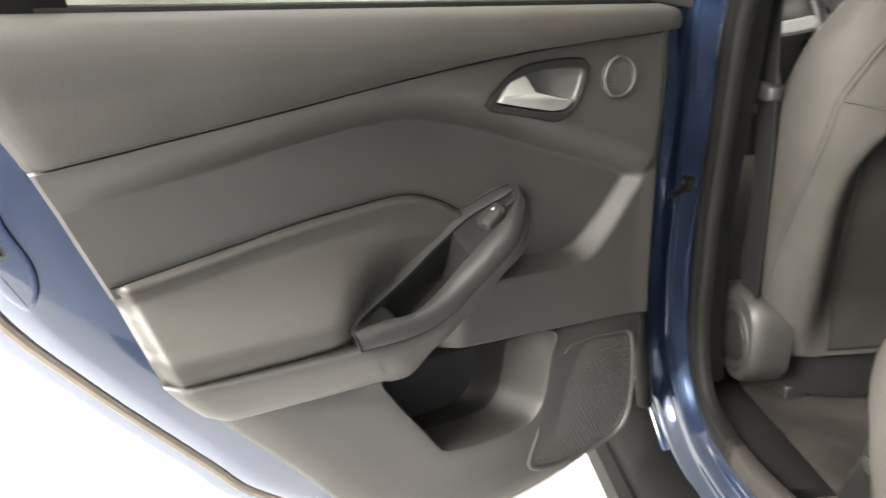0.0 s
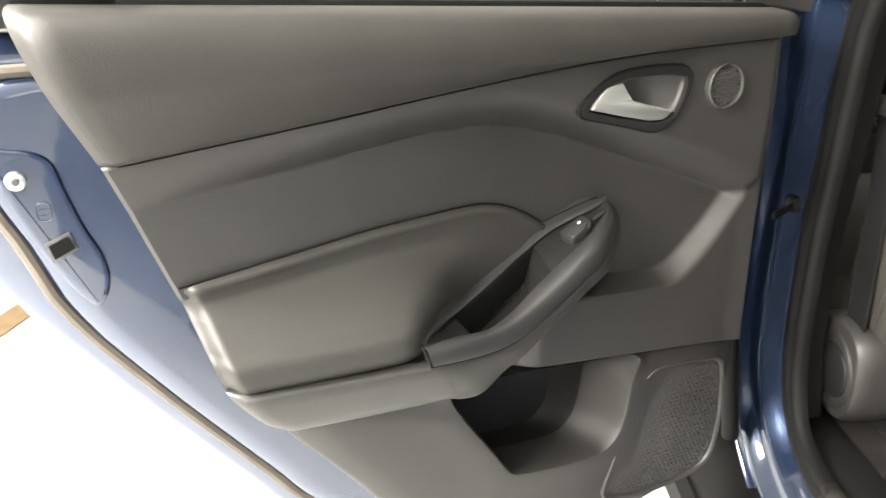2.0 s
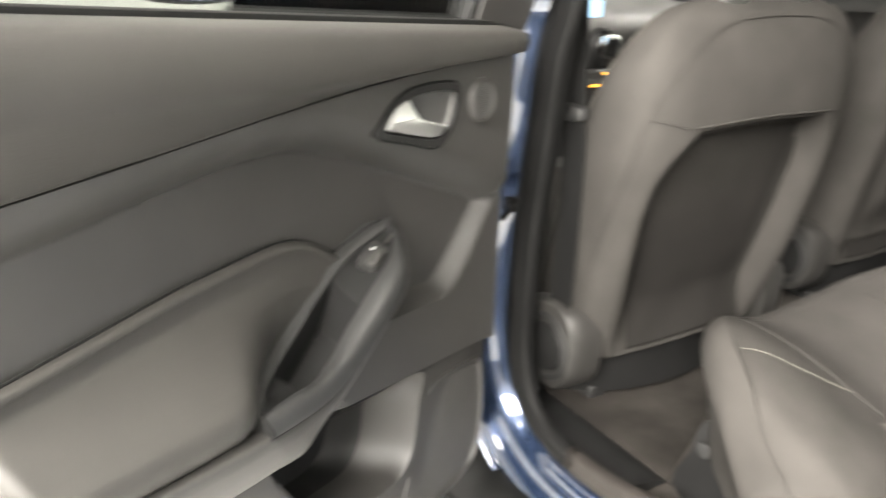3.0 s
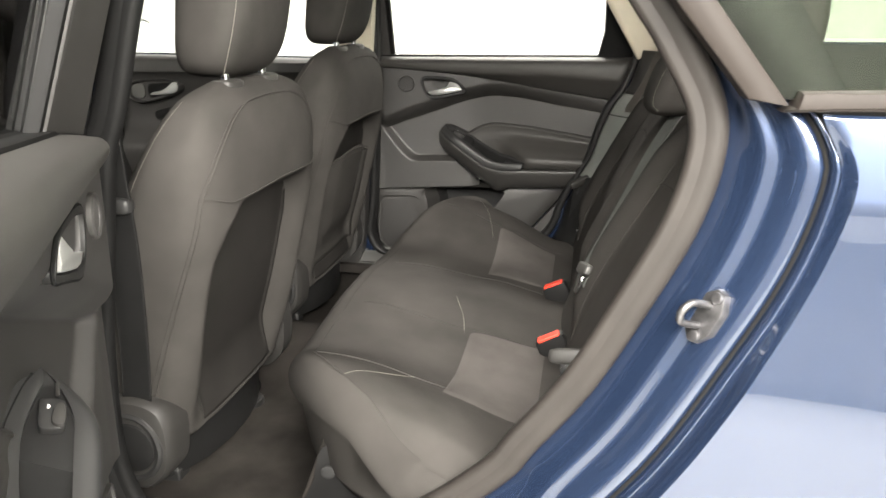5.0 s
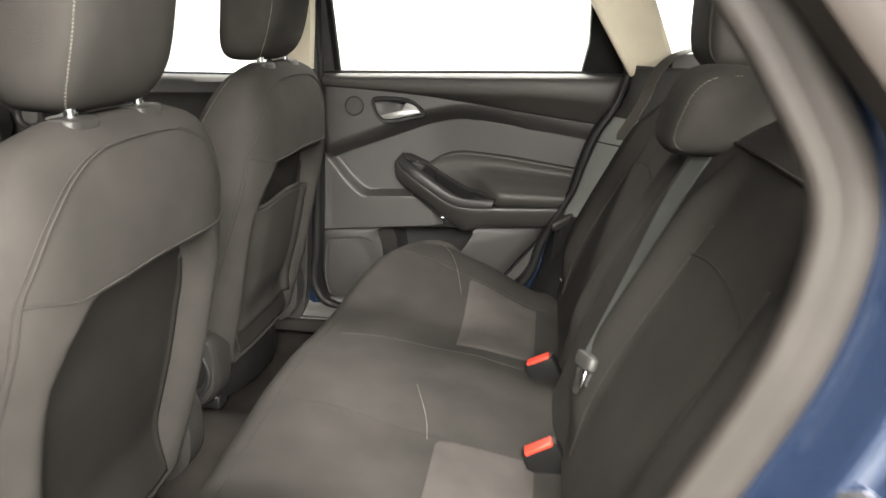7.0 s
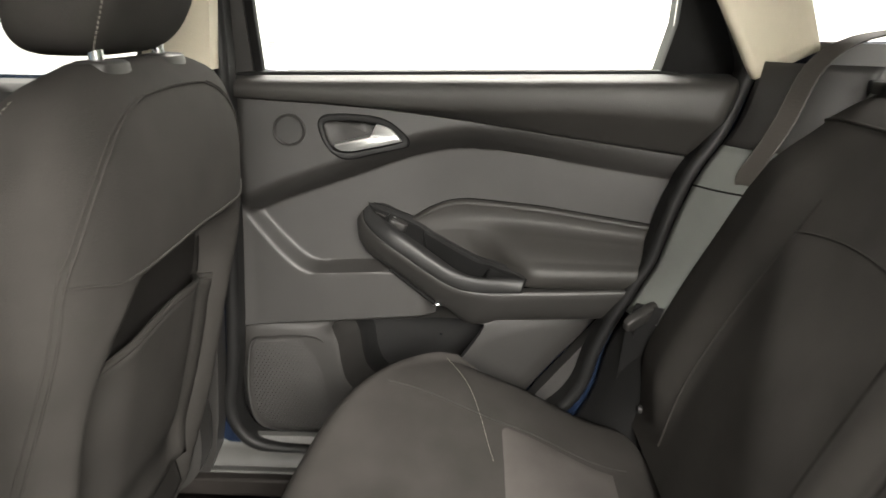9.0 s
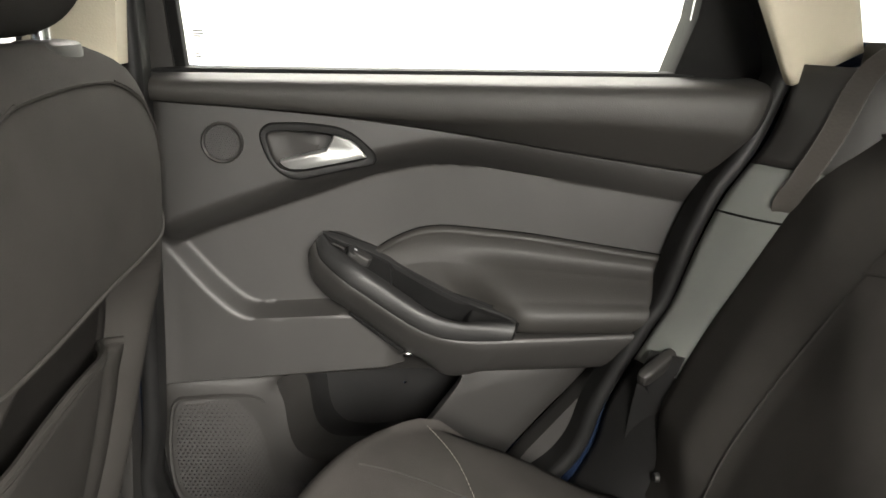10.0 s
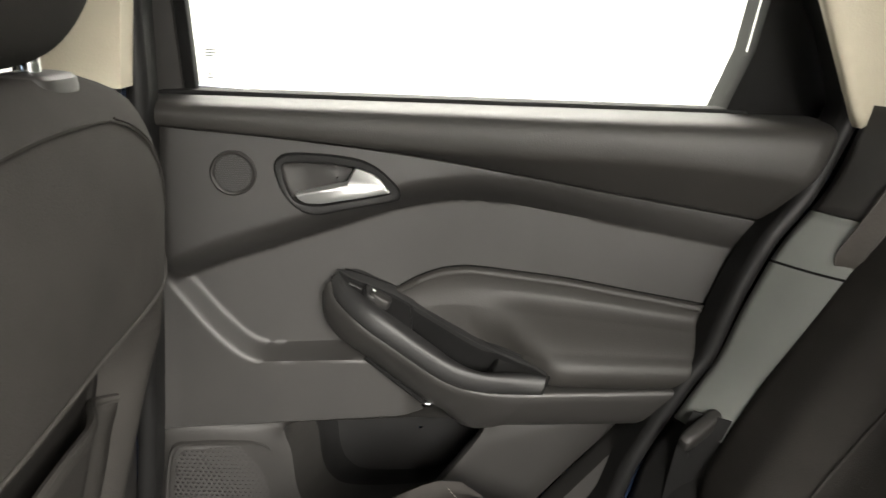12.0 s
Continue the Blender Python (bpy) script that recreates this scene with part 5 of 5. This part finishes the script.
seat_belt([(-.505, -.72, .78), (-.495, -.66, .68), (-.484, -.612, .60), (-.480, -.592, .54), (-.48, -.58, .47)], .044, "black woven outer seat belt beside backrest", across=(.8, -.5, 0), mat=M_BLACK, tongue=pose(-.484, -.597, .590, 20, 10, 78))
seat_belt([(-.535, .03, 1.10), (-.53, .025, .85), (-.525, .02, .70), (-.52, .03, .50), (-.52, .05, .36)], .046, "black woven front seat belt along pillar", across=(0, 1, 0), mat=M_BLACK)
guide = thing("belt_guide", "black plastic belt guide at driver seat", "belt guide", at=pose(-.528, .024, .785))
part("clip", pillow((0, 0, 0), (.012, .026, .012), 4, 20, 9), M_GLOSS, guide)
part("tongue", prism(chain([(-.008, -.02), (.008, -.02), (.008, .02), (-.008, .02)], 16, True), .008, .012, lambda a, b, w: Vector((w, a, b)), .001), M_CHROME, guide)

# side trim between seal and backrest on the right
SEAL_Y = curve([(.40, -.500), (.47, -.535), (.541, -.552), (.640, -.600), (.673, -.617), (.741, -.638), (.806, -.664), (.869, -.703), (.93, -.722)])


def side_trim(s, r):
    z = lerp(.40, .955, r)
    far = Vector((.560, -.620 - .46 * (z - .48), z))
    near = Vector((.652, SEAL_Y(z), z))
    p = near.lerp(far, s)
    p.x -= .012 * math.sin(math.pi * s)
    p.y += .010 * math.sin(math.pi * s)
    return p


part("side_bolster", sheet(16, 30, lambda s, r: side_trim(s, lerp(.36, .80, r))), M_SIDETRIM, body, "grey side trim beside backrest", solid=.004)
part("side_cap", sheet(16, 12, lambda s, r: side_trim(s, lerp(.802, 1, r))), M_TRIM, body, "charcoal cap above the side trim", solid=.004)
part("side_recess", sheet(16, 20, lambda s, r: side_trim(s, lerp(0, .36, r)) + Vector((.01, -.006, 0))), M_BLACK, body, "black recess beside bench", solid=.004)
part("trim_joint", tube([side_trim(s, .70) + Vector((-.001, .001, 0)) for s in np.linspace(0, .8, 12)], .0016, 6), M_GAP, body)
part("shoulder_trim", sheet(24, 12, lambda s, r: Vector((lerp(.676, .56, r), lerp(-.775, -1.05, s) - .02 * r, lerp(.946, .980, smooth(0, .6, s)) - .030 * smooth(.15, .5, r) - .02 * r))), M_SIDETRIM, body, "grey rear shoulder trim", solid=.006)

# ---------------------------------------------------------------- front of the cabin


def front_door(side, x_in, label):
    ob = thing("front_door", label, "car door", "front doors")

    def at_(u, v, w):
        return Vector((side * (x_in + .055 - w), u, v))

    def panel(s, r):
        u = lerp(.13, 1.0, s)
        prof = [(.34, .02), (.45, .03), (.55, .035), (.60, .06), (.64, .075), (.66, .07), (.69, .03), (.75, .018), (.80, .03), (.845, .050), (.860, .054), (.872, .075), (.895, .075), (.908, .06), (.912, .01)]
        v, w = prof[int(r * (len(prof) - .001))]
        return at_(u, v + .02 * (u - .5) * (0 if v > .9 else -1), w)
    part("trim_panel", sheet(40, 15, panel), M_TRIM, ob, "charcoal front door trim", solid=.003, sharp=60)
    bz = [(.585, .822), (.60, .806), (.66, .786), (.715, .777), (.748, .790), (.752, .815), (.735, .832), (.68, .841), (.62, .841), (.59, .833)]
    c0 = (.668, .812)
    pts = polar(bz, c0, 60)

    def ring(k, w):
        return [at_(c0[0] + (p.x - c0[0]) * k, c0[1] + (p.y - c0[1]) * k, w) for p in pts]
    part("handle_bezel", loft([ring(1.1, .04), ring(1.07, .058), ring(1.0, .064), ring(.94, .060), ring(.92, .050), ring(.3, .048)]), M_TRIM, ob, "dark bezel round the door handle")
    part("handle_dish", prism(chain([(.60, .822), (.61, .808), (.66, .795), (.688, .794), (.690, .826), (.66, .832), (.61, .834)], 36, True), .047, .0525, at_, .002), M_GAP, ob)
    part("release_handle", prism(chain([(.590, .836), (.592, .812), (.62, .803), (.672, .798), (.674, .806), (.64, .814), (.615, .830), (.605, .838)], 40, True), .045, .066, at_, .004), M_SILVER, ob, "satin silver inner door handle")
    part("lock_button", prism(chain([(.702, .792), (.736, .792), (.738, .824), (.702, .828)], 20, True), .05, .060, at_, .003), M_GREYPL, ob, "grey lock button")
    part("grab_handle", tube(chain([at_(.46, .70, .05), at_(.50, .735, .085), at_(.58, .755, .085), at_(.66, .74, .06)], 24), .014, 10), M_BLACK, ob)
    part("outer_skin", sheet(20, 12, lambda s, r: at_(lerp(.10, 1.02, s), lerp(.30, .915, r), -.04 - .02 * math.sin(math.pi * r))), M_PAINT, ob, "dark blue outer door skin", solid=.01)
    pane = part("window_pane", prism([(.15, .90), (.95, .90), (.62, 1.28), (.12, 1.31)], -.022, -.018, at_), M_GLASS, ob)
    pane.visible_shadow = False
    part("sail_panel", prism([(.800, .905), (1.0, .905), (.862, 1.020), (.846, 1.024)], -.010, .018, at_, .004), M_BLACK, ob, "black corner cover beside the mirror")
    part("window_frame", tube([at_(.12, .91, -.01), at_(.10, 1.31, -.03), at_(.60, 1.31, -.03), at_(1.02, .93, -.02)], .014, 8), M_BLACK, ob)
    return ob


front_door(1, .66, "closed front passenger door with charcoal trim")
front_door(-1, .60, "closed front driver door with charcoal trim")

for side, x0 in ((1, .876), (-1, .84)):
    m = thing("door_mirror", "dark blue door mirror with black rim", "mirror", "door mirrors")
    c = chain([(-.085, -.055), (.06, -.06), (.090, -.035), (.097, .02), (.08, .050), (-.06, .062), (-.100, .04)], 48, True)
    part("housing", loft([[Vector((side * x0 + side * p.x * k, .86 + dy, .955 + p.y * k)) for p in c] for k, dy in ((.93, -.006), (.97, -.010), (1.03, -.006), (1.06, .03), (.9, .075), (.5, .10))]), M_BLACK, m)
    part("mirror_glass", loft([[Vector((side * x0 + side * p.x * k, .848 + dy, .955 + p.y * k)) for p in c] for k, dy in ((.93, .002), (.92, .0), (.4, .0))]), M_CHROME, m, "silvered mirror glass")
    part("stalk", tube([(side * (x0 - .13), .93, .915), (side * (x0 - .1), .91, .92), (side * (x0 - .05), .895, .93)], .02, 10), M_BLACK, m)

dash = thing("dashboard", "charcoal dashboard with vents and lit centre screen", "dashboard")
prof = [(.70, .42), (.72, .60), (.73, .70), (.735, .76), (.715, .80), (.72, .84), (.76, .87), (.85, .89), (1.05, .90), (1.10, .60), (1.0, .42)]
part("body", loft([[Vector((x, y + .05 * ((x - CX) / .6) ** 2 - (.03 if abs(x - CX) < .14 else 0), z - .02 * ((x - CX) / .6) ** 2)) for y, z in prof] for x in np.linspace(-.60, .66, 40)]), M_TRIM, dash, "charcoal soft dashboard", sharp=50)
for x in (.56, -.50, .105, -.07):
    y0 = .766 if abs(x) > .3 else .678
    v = part("air_vent", loft([[Vector((x + .030 * k * math.cos(a), y0 + dy, .775 + .050 * k * math.sin(a))) for a in np.linspace(0, math.tau, 32, endpoint=False)] for k, dy in ((1.1, .02), (1.08, -.008), (.98, -.012), (.92, -.002), (.9, .012))]), M_BLACK, dash, "upright oval air vent")
    for k in (-.014, -.005, .005, .014):
        part("slat", box((x + k - .0015, y0 - .008, .738), (x + k + .0015, y0 + .01, .812)), M_BLACK, v)
part("screen", box((-.075, .684, .852), (.105, .69, .892)), M_SCREEN, dash, "lit blue display screen", bevel=.003)
part("control_panel", box((-.08, .655, .62), (.12, .69, .73)), M_GLOSS, dash, bevel=.006)
for k in range(6):
    part("button", disc((-.06 + .03 * k, .657, .70), (0, -1, 0), .009, .006, 16), M_ZINC if k % 2 else M_BELT, dash)
part("knob", disc((.105, .655, .785), (0, -1, 0), .03, .02, 28), M_CHROME, dash, "chrome control knob")
part("warning_light", box((.10, .650, .718), (.13, .656, .723)), M_AMBER, dash)
part("warning_light", box((.06, .650, .690), (.085, .656, .695)), M_AMBER, dash)
part("indicator_light", disc((.031, .656, .680), (0, -1, 0), .008, .004, 16), M_SCREEN, dash)
part("instrument_hood", pillow((-.29, .74, .875), (.15, .09, .035), 3, 32, 13), M_TRIM, dash)

wheel = thing("steering_wheel", "black leather steering wheel with plain badge", "steering wheel", at=pose(-.29, .60, .80, 65, 0, 0))
part("rim", tube([Vector((.178 * math.cos(a), .178 * math.sin(a), 0)) for a in np.linspace(0, math.tau, 64, endpoint=False)], .0155, 12, closed=True), M_BLACK, wheel)
part("hub", pillow((0, -.01, -.01), (.085, .065, .03), 3.2, 32, 13), M_TRIM, wheel)
for a, b in (((-.08, -.01), (-.17, .0)), ((.08, -.01), (.17, .0)), ((0, -.06), (0, -.17))):
    part("spoke", tube([(a[0], a[1], -.005), ((a[0] + b[0]) / 2, (a[1] + b[1]) / 2, -.006), (b[0], b[1], 0)], .016, 8, flat=.6), M_SILVER, wheel)
part("badge", pillow((0, 0, .019), (.024, .010, .004), 2, 28, 9), M_PAINT, wheel, "plain dark blue oval badge")

console = thing("centre_console", "charcoal centre console between front seats", "console")
part("body", prism(chain([(-.06, .10), (.10, .10), (.11, .40), (.11, .70), (-.07, .70), (-.07, .40)], 36, True), .34, lambda p: .46 + .06 * smooth(.45, .65, p.y), lambda a, b, w: Vector((a, b, w)), .012), M_TRIM, console)
part("armrest", pillow((CX, .22, .50), (.06, .13, .04), 4, 28, 11), M_SIDE, console)
part("gear_lever", tube([(CX, .50, .48), (CX, .49, .55), (CX, .48, .60)], .010, 10), M_CHROME, console)
part("gear_knob", pillow((CX, .48, .62), (.024, .024, .032), 2.4, 24, 13), M_GLOSS, console)
part("rear_face", prism(chain([(-.05, .36), (.09, .36), (.085, .46), (-.045, .46)], 24, True), .10, .075, lambda a, b, w: Vector((a, w, b)), .006), M_BLACK, console)

# windscreen, firewall and nose
part("firewall", box((-.58, 1.05, .26), (.62, 1.12, .88)), M_BLACK, body)
ws = part("windscreen", sheet(12, 12, lambda s, r: Vector((lerp(-.56, .60, s), lerp(1.15, .62, r), lerp(.90, 1.345, r)))), M_GLASS, body, "clear windscreen", solid=.004)
ws.visible_shadow = False
part("bonnet", sheet(14, 12, lambda s, r: Vector((lerp(-.66, .70, s), lerp(1.10, 2.1, r), lerp(.90, .70, r * r) - .08 * abs(2 * s - 1) ** 3))), M_PAINT, body, "dark blue bonnet", solid=.01)
for x in (-.585, .625):
    part("windscreen_pillar", tube([(x, 1.12, .91), (x * .98, .88, 1.13), (x * .94, .62, 1.335)], .022, 10), M_BEIGE, body)
tg = part("tailgate_glass", prism([(-.55, .985), (.59, .985), (.52, 1.33), (-.48, 1.33)], 0, .004, lambda a, b, w: Vector((a, -1.93 + (b - .985) * .75 + w, b))), M_TINT, body, "tinted tailgate glass")
tg.visible_shadow = False
